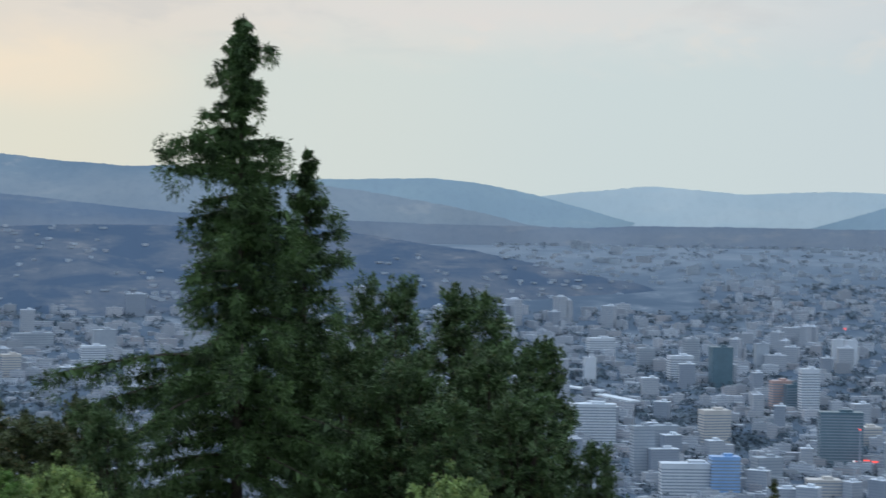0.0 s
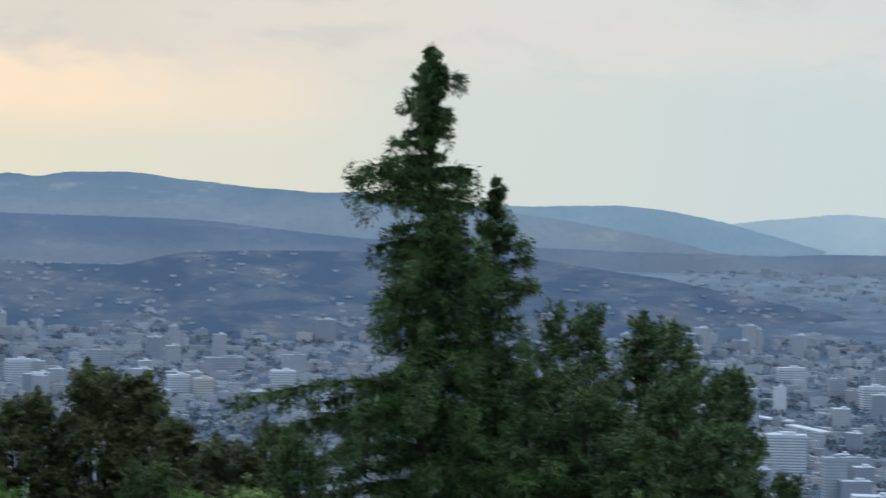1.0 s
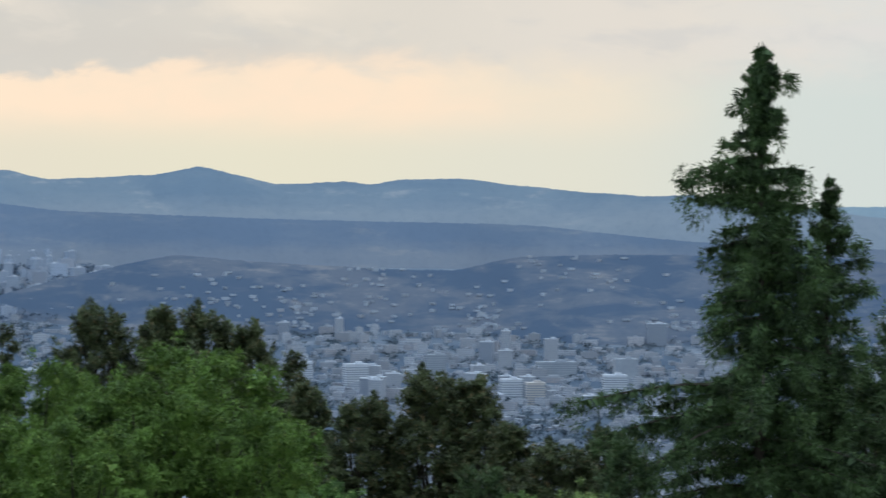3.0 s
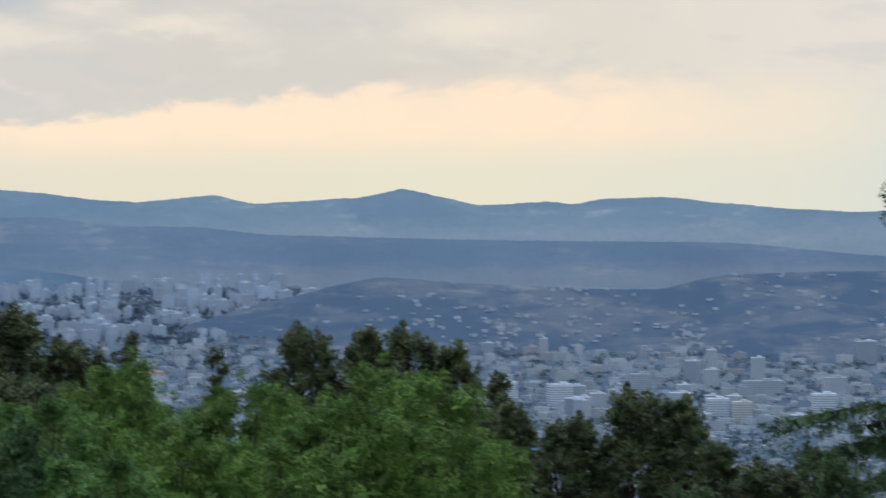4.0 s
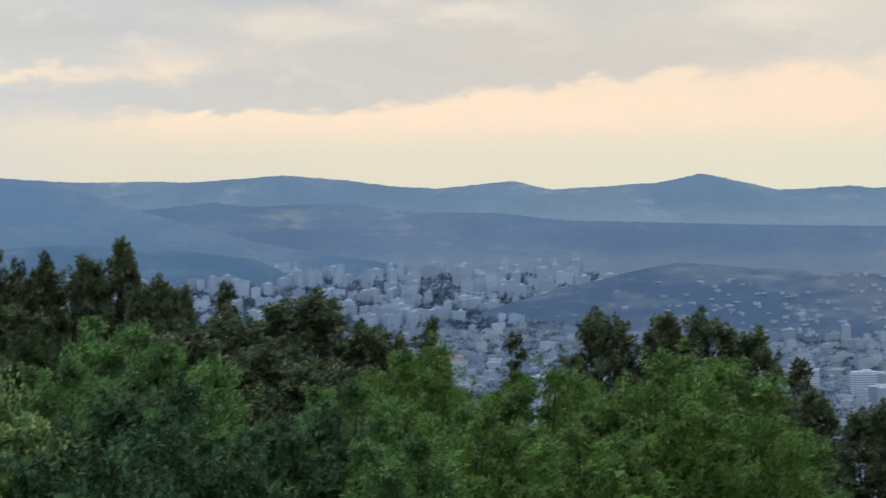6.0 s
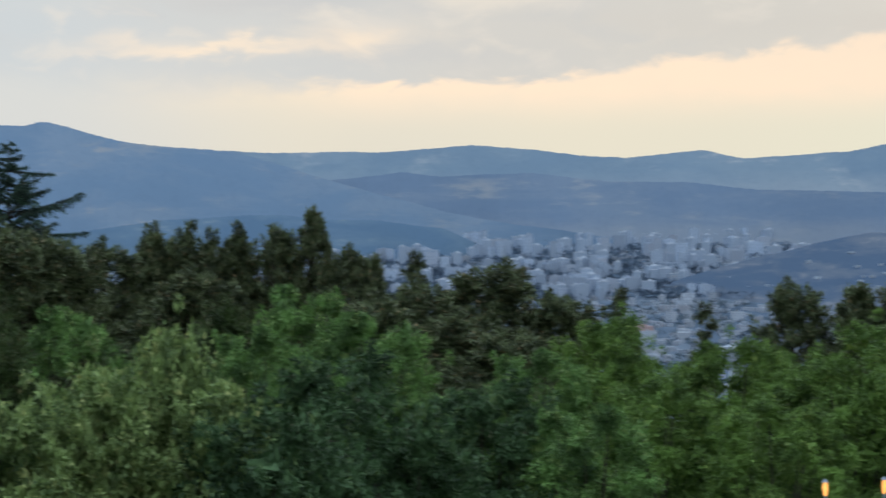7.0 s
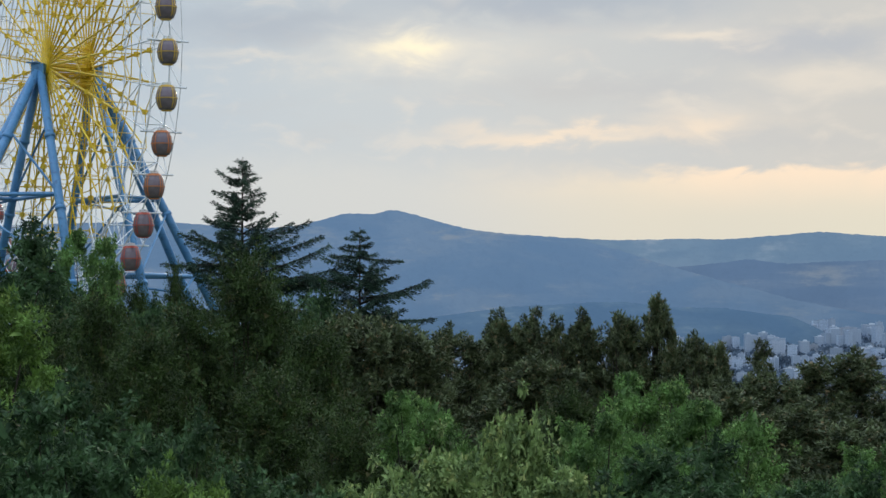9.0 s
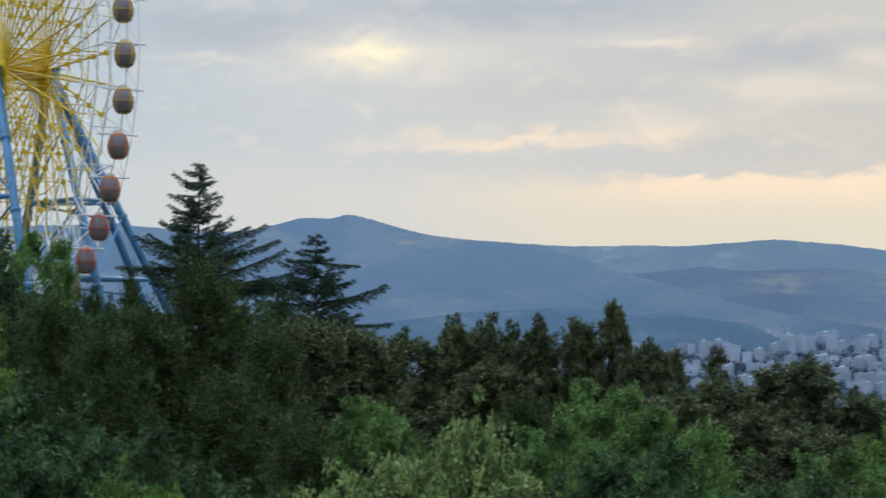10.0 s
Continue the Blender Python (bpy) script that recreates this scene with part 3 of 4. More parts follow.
def clump_tree(name, label, seed, height, width, mat, lobes=12, clusters=22, per=26, size=(0.30, 0.11), base_at=0.35, group="trees", flat=0.75, upright=0.0, spiky=0.0, peak=0.25, fill=1.0, shoot=0.0, lobe=(0.34, 0.5), dome=False):
    """A branching tree: trunk, limbs to each lobe of the crown, and leaf clusters spread through the lobes."""
    rng = np.random.default_rng(seed)
    root = tree_base(name, label, "tree", group)
    leaf, trunk = Geo(), Geo()
    top = height
    z0 = height * base_at
    fork = np.array([rng.uniform(-0.3, 0.3), rng.uniform(-0.3, 0.3), z0])
    tp = np.linspace(0, 1, 7)[:, None] * fork + np.stack([np.sin(np.linspace(0, 3, 7)) * 0.12, np.zeros(7), np.zeros(7)], 1)
    trunk.tube(tp, np.linspace(height * 0.022, height * 0.014, 7), 8)
    stem = part("trunk", trunk, BARK, root, smooth=True)
    R = width / 2
    for i in range(lobes):
        a = i * 2.39996 + rng.uniform(-0.4, 0.4)
        q = (i + 0.5) / lobes
        zf = q
        ring = np.interp(zf, [0, 0.3, 0.6, 0.85, 1], [0.72, 0.88, 0.84, 0.62, 0.35] if dome else [0.62, 0.8, 0.66, 0.42, peak]) * R
        rr = ring * rng.uniform(0.55, 1.0)
        lr = R * rng.uniform(*lobe) * np.interp(zf, [0, 0.7, 1], [1.0, 0.9, 0.62])
        zc = z0 + (top - z0) * (0.08 + 0.92 * zf) - lr * 0.55
        c = np.array([rr * math.cos(a), rr * math.sin(a), zc])
        mid = (fork + c) / 2 + np.array([0, 0, -0.12 * R])
        t = np.linspace(0, 1, 6)[:, None]
        path = fork * (1 - t) ** 2 + 2 * mid * t * (1 - t) + c * t ** 2
        wood = Geo()
        wood.tube(path, np.linspace(height * 0.009, height * 0.002, 6), 5)
        n = int(clusters * fill)
        d = rand_dirs(rng, n)
        d[:, 2] = d[:, 2] * 0.9 + 0.12
        cc = c + d * lr * (rng.random((n, 1)) ** 0.45) * np.array([1, 1, flat])
        if spiky:
            far = rng.random(n) < spiky
            cc[far] += (unit(d[far] + np.array([0, 0, 1.2])) * lr * rng.uniform(0.2, 0.7, (far.sum(), 1)))
        for e in cc[:: max(1, n // 2)][:2]:
            wood.tube(np.array([c, (c + e) / 2 + (0, 0, 0.1), e]), (height * 0.0022, height * 0.0016, height * 0.001), 4)
        part("limb", wood, BARK, stem)
        cr = lr * rng.uniform(0.20, 0.36, n)
        idx = np.repeat(np.arange(n), per)
        dd = rand_dirs(rng, len(idx))
        base = cc[idx] + dd * (cr[idx] * rng.random(len(idx)) ** 0.4)[:, None] * np.array([1, 1, 0.8])
        along = unit(dd + rng.normal(size=base.shape) * 0.5 + np.array([0, 0, -0.25 + upright]))
        if shoot:
            axis = unit(unit(cc - c) + rng.normal(size=cc.shape) * 0.35 + np.array([0, 0, 0.7]))
            u = rng.random((len(idx), 1))
            base = cc[idx] + axis[idx] * (u - 0.45) * shoot + dd * (0.10 + 0.16 * (1 - u)) * shoot
            along = unit(axis[idx] * 0.7 + dd)
        tilt = unit(np.array([0, 0, 1.0]) + rng.normal(size=base.shape) * 0.55)
        across = unit(np.cross(along, tilt))
        leaf.leaf(base, along, across, size[0] * rng.uniform(0.6, 1.3, len(base)), size[1] * rng.uniform(0.7, 1.35, len(base)))
        q = 24
        base = c + rand_dirs(rng, q) * lr * 0.55 * rng.random((q, 1)) ** 0.5
        along = rand_dirs(rng, q)
        leaf.leaf(base, along, unit(np.cross(along, rng.normal(size=(q, 3)))), lr * 0.5, lr * 0.32)
    part("crown", leaf, mat, root)
    return root


def stand(tree, az, el, r, height, width=1.0, turn=0.0):
    """Sets a tree of known height at a heading and distance so that its top reaches el degrees."""
    p = place(az, r)
    want = EYE.z + r * math.tan(radians(el)) - p.z
    k = want / height
    tree.matrix_basis = Matrix.Translation(p) @ Matrix.Rotation(radians(turn), 4, "Z") @ Matrix.Diagonal((k * width, k * width, k, 1))
    return tree


# the tall drooping spruce and its neighbours
A_SHAPE = ([0, 0.19, 0.36, 0.42, 0.455, 0.50, 0.55, 0.61, 0.67, 0.75, 0.80, 0.84, 0.90, 0.95, 0.975, 1.0], [1.1, 1.05, 0.92, 0.74, 0.55, 0.43, 0.40, 0.46, 0.44, 0.31, 0.22, 0.19, 0.17, 0.10, 0.05, 0.02])
REACH = ((0.775, 184, 3.7), (0.725, 190, 3.9), (0.945, 15, 1.7), (0.90, 200, 1.5), (0.42, 183, 9.2), (0.40, 176, 8.4), (0.38, 200, 7.6), (0.52, 355, 4.6))
spruce = conifer("spruce", "tall dark green spruce with drooping branches and uneven outline", 3, 27.0, 7.4, SPRUCE, droop=0.40, rise=16, gaps=0.20, hang=1.3,
                 whorl=0.72, needle=(0.22, 0.058), profile=A_SHAPE, group="spruces", ragged=1.0, reach=REACH, core=0.9, clumps=2.6)
stand(spruce, -5.85, 5.75, 90, 27.0)
slim = conifer("spruce", "slim dark spruce beside the taller spruce", 8, 20.0, 3.0, SPRUCE, droop=0.25, rise=20, gaps=0.22, hang=0.7, whorl=0.6, needle=(0.19, 0.055),
               profile=([0, 0.4, 0.62, 0.78, 0.88, 0.94, 1], [1, 0.95, 0.66, 0.50, 0.34, 0.16, 0.01]), group="spruces", ragged=0.9, core=0.6, clumps=2.6)
stand(slim, -4.0, 1.99, 92, 20.0)

pine_a = clump_tree("pine", "dark green pine with tufted rounded branches", 21, 16.0, 9.5, PINE, 48, 16, 38, (0.28, 0.115), 0.10, "pines", 0.8, 0.6, 0.30, 0.34, shoot=0.8, lobe=(0.19, 0.33))
pine_b = clump_tree("pine", "dark green pine with tufted rounded branches", 22, 16.0, 8.0, PINE, 46, 16, 38, (0.28, 0.115), 0.10, "pines", 0.9, 0.6, 0.35, 0.28, shoot=0.8, lobe=(0.19, 0.33))
dry_a = clump_tree("pine", "brownish dark pine with an uneven crown", 23, 14.0, 9.0, BROWN, 44, 15, 58, (0.25, 0.13), 0.08, "pines", 0.8, 0.6, 0.35, 0.3, shoot=0.9, lobe=(0.17, 0.31))
dry_b = clump_tree("pine", "brownish dark pine with an uneven crown", 24, 14.0, 7.0, BROWN, 42, 15, 58, (0.25, 0.13), 0.08, "pines", 0.9, 0.6, 0.45, 0.15, shoot=0.9, lobe=(0.17, 0.31))
thin_a = clump_tree("pine", "thin young pine with a bare leading shoot", 25, 12.0, 3.0, BROWN, 14, 12, 30, (0.26, 0.10), 0.25, "pines", 0.9, 0.5, 0.5, 0.05)
locust_a = clump_tree("locust_tree", "bright green locust tree with feathery leaves", 31, 14.0, 10.5, FRESH, 26, 26, 56, (0.21, 0.11), 0.3, "broadleaf trees", 0.75, 0.05, 0.12, 0.2, dome=True, lobe=(0.26, 0.40))
locust_b = clump_tree("locust_tree", "green locust tree with feathery leaves", 32, 14.0, 9.0, GREEN, 26, 26, 56, (0.20, 0.105), 0.3, "broadleaf trees", 0.8, 0.05, 0.15, 0.15, dome=True, lobe=(0.26, 0.40))
ash_a = clump_tree("ash_tree", "yellow-green ash tree with fresh shoots at the top", 33, 13.0, 9.0, YELLOW, 30, 24, 34, (0.26, 0.19), 0.3, "broadleaf trees", 0.9, 0.1, 0.3, 0.15)
olive_a = clump_tree("ash_tree", "grey-green broadleaf tree in full leaf", 34, 13.0, 9.0, BLUISH, 30, 24, 34, (0.28, 0.15), 0.3, "broadleaf trees", 0.9, 0.1, 0.2, 0.15, dome=True, lobe=(0.26, 0.40))
thuja_a = clump_tree("juniper_tree", "dark olive juniper with upright flame-like tufts", 35, 15.0, 8.0, THUJA, 34, 23, 62, (0.20, 0.070), 0.06, "conifers", 1.2, 0.9, 0.4, 0.05, shoot=1.5)

KINDS = {"pa": (pine_a, 16.0), "pb": (pine_b, 16.0), "da": (dry_a, 14.0), "db": (dry_b, 14.0), "th": (thin_a, 12.0), "la": (locust_a, 14.0), "lb": (locust_b, 14.0),
         "aa": (ash_a, 13.0), "oa": (olive_a, 13.0), "ju": (thuja_a, 15.0)}
used = set()


def plant(kind, az, el, r, width, turn):
    """A tree of that kind: heading, height of its top in degrees, distance, width, turn."""
    first, h = KINDS[kind]
    tree = first if kind not in used else copy_thing(first, Matrix())
    used.add(kind)
    stand(tree, az, el, r, h, width * (1.35 if kind in ("da", "db") else 1.0), turn)


plant("pa", -1.6, -1.9, 104, 0.85, 0)
plant("pb", 0.8, -2.2, 108, 1.1, 80)
plant("pb", 2.9, -3.6, 106, 0.95, 200)
plant("pa", 4.55, -6.5, 104, 0.9, 130)
plant("pa", 1.4, -3.8, 98, 1.15, 60)
plant("pb", -1.0, -4.2, 92, 1.2, 300)
plant("pa", 2.4, -5.2, 94, 1.2, 20)
plant("pb", 0.2, -5.4, 88, 1.2, 220)
plant("pa", -2.6, -3.6, 96, 1.0, 140)
plant("th", 9.62, -7.36, 112, 1.0, 0)
plant("aa", 0.3, -7.6, 74, 0.9, 30)
plant("aa", -10.9, -7.3, 78, 0.9, 70)
plant("da", -11.6, -5.9, 96, 1.0, 10)
plant("pb", -9.6, -5.7, 84, 0.9, 150)
plant("da", -10.3, -5.4, 100, 0.55, 40)
plant("da", -15.3, -3.85, 118, 0.8, 20)
plant("db", -14.05, -4.1, 116, 0.8, 100)
plant("da", -17.2, -4.6, 118, 0.8, 190)
plant("db", -13.0, -5.4, 108, 0.9, 250)
plant("th", -19.3, -3.3, 130, 1.3, 30)
plant("db", -18.9, -4.3, 122, 0.9, 10)
plant("lb", -12.4, -7.2, 82, 0.9, 45)
plant("pa", -13.8, -6.6, 90, 1.0, 15)
plant("la", -21.8, -3.02, 88, 1.05, 0)
plant("la", -23.6, -3.9, 84, 0.9, 60)
plant("la", -26.7, -3.42, 90, 0.75, 120)
plant("la", -30.4, -2.8, 90, 0.72, 200)
plant("la", -19.8, -4.9, 82, 0.8, 20)
plant("la", -25.2, -5.2, 76, 0.9, 290)
plant("la", -28.7, -4.6, 80, 0.9, 250)
plant("la", -25.3, -3.75, 95, 0.8, 75)
plant("la", -28.5, -4.0, 95, 0.8, 320)
plant("lb", -18.2, -7.0, 74, 0.8, 280)
plant("lb", -32.3, -3.7, 84, 0.8, 140)
plant("da", -24.9, -2.0, 150, 0.75, 0)
plant("db", -23.1, -2.15, 150, 0.8, 40)
plant("da", -21.9, -2.1, 150, 0.7, 90)
plant("db", -20.6, -2.6, 148, 0.6, 140)
plant("th", -27.4, -2.5, 146, 1.0, 0)
plant("th", -29.9, -2.1, 146, 1.3, 90)
plant("da", -29.8, -3.0, 140, 0.5, 20)
plant("da", -22.6, -3.2, 140, 1.1, 200)
plant("da", -33.5, -1.45, 140, 1.1, 200)
plant("da", -31.6, -2.3, 136, 0.9, 60)
plant("da", -35.6, -1.95, 136, 0.9, 10)
plant("th", -35.75, -1.02, 142, 0.9, 30)
plant("db", -37.0, -1.25, 142, 0.5, 70)
plant("da", -34.2, -3.4, 116, 1.0, 110)
plant("db", -38.68, 0.1, 150, 0.48, 30)
plant("da", -37.8, -1.0, 146, 0.6, 170)
plant("db", -39.7, -0.4, 150, 0.6, 280)
plant("da", -40.95, -0.6, 150, 0.6, 230)
plant("da", -42.35, -0.55, 152, 0.65, 20)
plant("db", -43.3, -0.6, 152, 0.7, 80)
plant("th", -40.9, -0.12, 150, 0.8, 60)
plant("th", -42.3, -0.08, 152, 0.8, 120)
plant("th", -43.35, -0.12, 152, 0.8, 200)
plant("th", -41.6, -0.3, 148, 0.7, 10)
plant("th", -39.9, -0.35, 148, 0.8, 90)
plant("th", -37.6, -0.95, 142, 0.9, 50)
plant("da", -44.6, -0.75, 146, 0.8, 120)
plant("da", -42.2, -1.6, 132, 1.0, 140)
plant("ju", -41.3, -2.6, 112, 1.0, 50)
plant("da", -37.0, -2.4, 118, 1.0, 310)
plant("lb", -39.0, -1.85, 92, 0.72, 0)
plant("lb", -37.0, -2.6, 90, 0.8, 90)
plant("lb", -40.4, -3.0, 84, 0.7, 150)
plant("da", -34.9, -2.9, 112, 1.0, 210)
plant("da", -33.0, -3.3, 104, 1.0, 40)
plant("lb", -35.4, -4.9, 76, 0.9, 210)
plant("oa", -38.2, -4.0, 76, 0.9, 10)
plant("oa", -33.7, -4.9, 74, 0.9, 60)
plant("lb", -30.8, -5.3, 72, 0.9, 160)
plant("oa", -36.2, -5.6, 68, 0.9, 200)
plant("aa", -42.8, -3.2, 66, 0.5, 0)
plant("aa", -45.0, -4.3, 64, 0.65, 80)
plant("aa", -41.4, -4.8, 64, 0.7, 220)
plant("oa", -40.0, -5.4, 62, 0.9, 120)
plant("aa", -47.1, -5.2, 62, 0.7, 300)
plant("lb", -45.6, -2.35, 96, 0.7, 70)
plant("ju", -50.5, 1.25, 112, 0.85, 0)
plant("ju", -52.2, -0.2, 108, 0.9, 60)
plant("ju", -48.6, -0.8, 108, 0.9, 120)
plant("ju", -53.5, -0.9, 100, 0.9, 200)
plant("ju", -49.8, -2.2, 88, 1.0, 310)
plant("ju", -54.9, 0.1, 120, 0.8, 90)
plant("ju", -53.7, 0.45, 146, 0.6, 40)
plant("oa", -53.0, 0.1, 140, 0.6, 140)
plant("da", -46.0, -0.6, 126, 0.8, 90)
plant("ju", -52.6, 0.95, 150, 0.35, 20)
plant("oa", -49.2, 0.4, 135, 0.8, 20)
plant("da", -47.4, -0.3, 124, 0.8, 10)
plant("lb", -55.1, 2.3, 150, 0.55, 0)
plant("oa", -57.6, 2.1, 128, 0.8, 60)
plant("la", -58.3, 0.9, 96, 0.8, 20)
plant("ju", -56.4, -0.4, 104, 0.9, 160)
plant("oa", -52.7, -3.4, 70, 0.62, 0)
plant("oa", -56.3, -2.3, 78, 0.9, 90)
plant("la", -52.0, -4.7, 56, 0.62, 40)
plant("oa", -54.6, -3.9, 66, 0.8, 200)
plant("oa", -49.8, -4.9, 62, 0.8, 260)
plant("ju", -47.6, -3.4, 80, 0.9, 0)
plant("oa", -57.9, -3.9, 64, 0.8, 310)

# cedars in front of the mountain
CEDAR_TALL = ([0, 0.55, 0.70, 0.78, 0.90, 0.95, 1.0], [1.0, 0.98, 0.88, 0.46, 0.29, 0.16, 0.01])
CEDAR_CONE = ([0, 0.55, 0.65, 0.77, 0.875, 0.94, 1.0], [1.05, 1.0, 0.95, 0.66, 0.46, 0.24, 0.01])
cedar_a = conifer("cedar", "dark cedar with long upswept layered branches", 41, 26.0, 7.0, CEDAR, droop=0.14, rise=15, gaps=0.18, hang=0.3, twig=0.20, dense=3.0, whorl=0.66, needle=(0.20, 0.062), level=True, ragged=1.0, group="cedars", profile=CEDAR_TALL, reach=((0.68, 50, 6.8), (0.62, 45, 7.4), (0.72, 235, 5.2), (0.66, 228, 6.2)))
stand(cedar_a, -50.68, 4.36, 165, 26.0)
cedar_b = conifer("cedar", "dark cedar with level layered branches", 42, 22.0, 6.6, CEDAR, droop=0.16, rise=11, gaps=0.18, hang=0.3, twig=0.20, dense=3.0, whorl=0.64, needle=(0.20, 0.062), level=True, ragged=1.0, group="cedars", profile=CEDAR_CONE, reach=((0.66, 47, 5.8), (0.60, 52, 6.4)))
stand(cedar_b, -47.3, 2.34, 160, 22.0)
fir = conifer("spruce", "small dark spruce before the ferris wheel", 43, 14.0, 3.0, CEDAR, droop=0.05, rise=12, gaps=0.1, twig=0.2, whorl=0.6, needle=(0.34, 0.12), group="spruces")
stand(fir, -56.64, 2.64, 140, 14.0)

# ---- ferris wheel ----
YELLOW_STEEL = material("yellow_painted_steel", ((0.70, 0.46, 0.015), (0.78, 0.54, 0.025)), 1.5, 0.45, bump=0.05, spots=(0.52, 0.34, 0.03))
WHITE_STEEL = material("white_painted_steel", ((0.66, 0.70, 0.74), (0.78, 0.80, 0.82)), 1.5, 0.4, bump=0.05)
BLUE_STEEL = material("blue_painted_steel", ((0.07, 0.22, 0.44), (0.10, 0.28, 0.52)), 2.0, 0.45, bump=0.05, spots=(0.06, 0.17, 0.33))
CABIN_GREY = material("cabin_panel", ((0.12, 0.10, 0.11), (0.17, 0.14, 0.15)), 0.8, 0.4, bump=0.05)
CABIN_GLASS = material("tinted_glass", ((0.16, 0.12, 0.16), (0.20, 0.16, 0.19)), 2.0, 0.12, bump=0.0)
CABIN_RED = material("red_cabin_paint", ((0.42, 0.07, 0.05), (0.50, 0.10, 0.06)), 1.0, 0.4, bump=0.05)
CABIN_ORANGE = material("orange_cabin_paint", ((0.52, 0.16, 0.04), (0.58, 0.20, 0.05)), 1.0, 0.4, bump=0.05)
CABIN_YELLOW = material("yellow_cabin_paint", ((0.58, 0.36, 0.04), (0.64, 0.42, 0.06)), 1.0, 0.4, bump=0.05)

HUB_AZ, HUB_EL, HUB_R = -55.68, 6.84, 250.0
hub = place(HUB_AZ, HUB_R, EYE.z + HUB_R * math.tan(radians(HUB_EL)))
view = radians(HUB_AZ)
right = np.array([math.cos(view), -math.sin(view), 0.0])
forth = np.array([math.sin(view), math.cos(view), 0.0])
TILT = radians(22)
axle = right * math.cos(TILT) + forth * math.sin(TILT)
across = right * math.sin(TILT) - forth * math.cos(TILT)
up = np.array([0.0, 0.0, 1.0])
O = np.array(hub)
wheel = tagged(new("ferris_wheel"), "tall ferris wheel with yellow and white lattice on blue legs", "ferris wheel")
wheel.location = (hub.x, hub.y, float(ground(HUB_AZ, HUB_R)))
BASE = np.array(wheel.location)


def rim(th, rad, side):
    """A point of the wheel, from its base: angle, radius, offset along the axle."""
    return O + (across * math.cos(th) + up * math.sin(th)) * rad + axle * side - BASE


HALF, N_ARMS, RIM = 2.7, 36, 29.6
for side in (-HALF * 0.66, HALF * 0.66):
    for rad, mat, thick in ((RIM, WHITE_STEEL, 0.055), (RIM - 3.2, WHITE_STEEL, 0.10), (RIM - 7.5, WHITE_STEEL, 0.07), (RIM * 0.53, YELLOW_STEEL, 0.07), (RIM * 0.3, YELLOW_STEEL, 0.06)):
        g = Geo()
        g.tube([rim(k * 2 * math.pi / N_ARMS, rad, side * (1.0 if rad > 12 else 1.25)) for k in range(N_ARMS + 1)], thick, 6)
        part("rim_ring", g, mat, wheel, "white steel ring" if mat == WHITE_STEEL else "yellow steel ring")
for k in range(N_ARMS // 2):
    th = k * 2 * math.pi / (N_ARMS // 2)
    for side in (-1, 1):
        g = Geo()
        s0, s1 = side * HALF, side * HALF * 0.66
        knee = RIM * 0.72
        g.tube([rim(th, 1.2, s0), rim(th, knee, s1)], 0.13, 6)
        q = th + math.pi / (N_ARMS // 2)
        g.tube([rim(q, 1.2, s0), rim(q, knee, s1)], 0.11, 5)
        for f in (0.28, 0.42, 0.56, 0.70):
            a, b = rim(th, RIM * f, s0 + (s1 - s0) * f / 0.72), rim(th, RIM * f, -(s0 + (s1 - s0) * f / 0.72))
            if side > 0:
                g.tube([a, b], 0.07, 5)
            g.box(a, (0.55, 0.55, 0.55), view)
            c = rim(q, RIM * (f + 0.07), s0 + (s1 - s0) * f / 0.72)
            g.tube([a, c], 0.065, 4)
            g.tube([c, rim(th + 2 * math.pi / (N_ARMS // 2), RIM * f, s0 + (s1 - s0) * f / 0.72)], 0.07, 4)
            if side > 0:
                g.tube([c, rim(q, RIM * (f + 0.07), -(s0 + (s1 - s0) * f / 0.72))], 0.04, 4)
        part("spoke", g, YELLOW_STEEL, wheel, "yellow lattice spoke")
        g = Geo()
        g.tube([rim(th, knee, s1), rim(th, RIM, s1)], 0.08, 5)
        g.tube([rim(q, knee, s1), rim(q, RIM, s1)], 0.07, 5)
        g.tube([rim(th, knee, s1), rim(q, RIM - 3.2, s1)], 0.07, 4)
        g.tube([rim(q, knee, s1), rim(th, RIM - 3.2, s1)], 0.07, 4)
        part("spoke_end", g, WHITE_STEEL, wheel, "white spoke end")
for k in range(N_ARMS):
    th = k * 2 * math.pi / N_ARMS
    w1 = HALF * 0.66
    g = Geo()
    g.tube([rim(th, RIM, -2.5), rim(th, RIM, 2.5)], 0.11, 6)
    g.tube([rim(th, RIM - 3.2, -w1), rim(th, RIM - 3.2, w1)], 0.07, 5)
    g.tube([rim(th, RIM, -w1), rim(th, RIM - 3.2, w1)], 0.07, 4)
    g.tube([rim(th, RIM, w1), rim(th + math.pi / N_ARMS, RIM - 3.2, w1)], 0.07, 4)
    g.tube([rim(th, RIM, -w1), rim(th + math.pi / N_ARMS, RIM - 3.2, -w1)], 0.07, 4)
    for side in (-w1, w1):
        g.tube([rim(th, RIM - 3.2, side), rim(th, RIM, side)], 0.06, 5)
    part("rim_tie", g, WHITE_STEEL, wheel, "white cross tie of the rim")
g = Geo()
g.tube([O - BASE - axle * (HALF + 1.1), O - BASE + axle * (HALF + 1.1)], 0.55, 16)
part("axle", g, YELLOW_STEEL, wheel, "yellow axle")
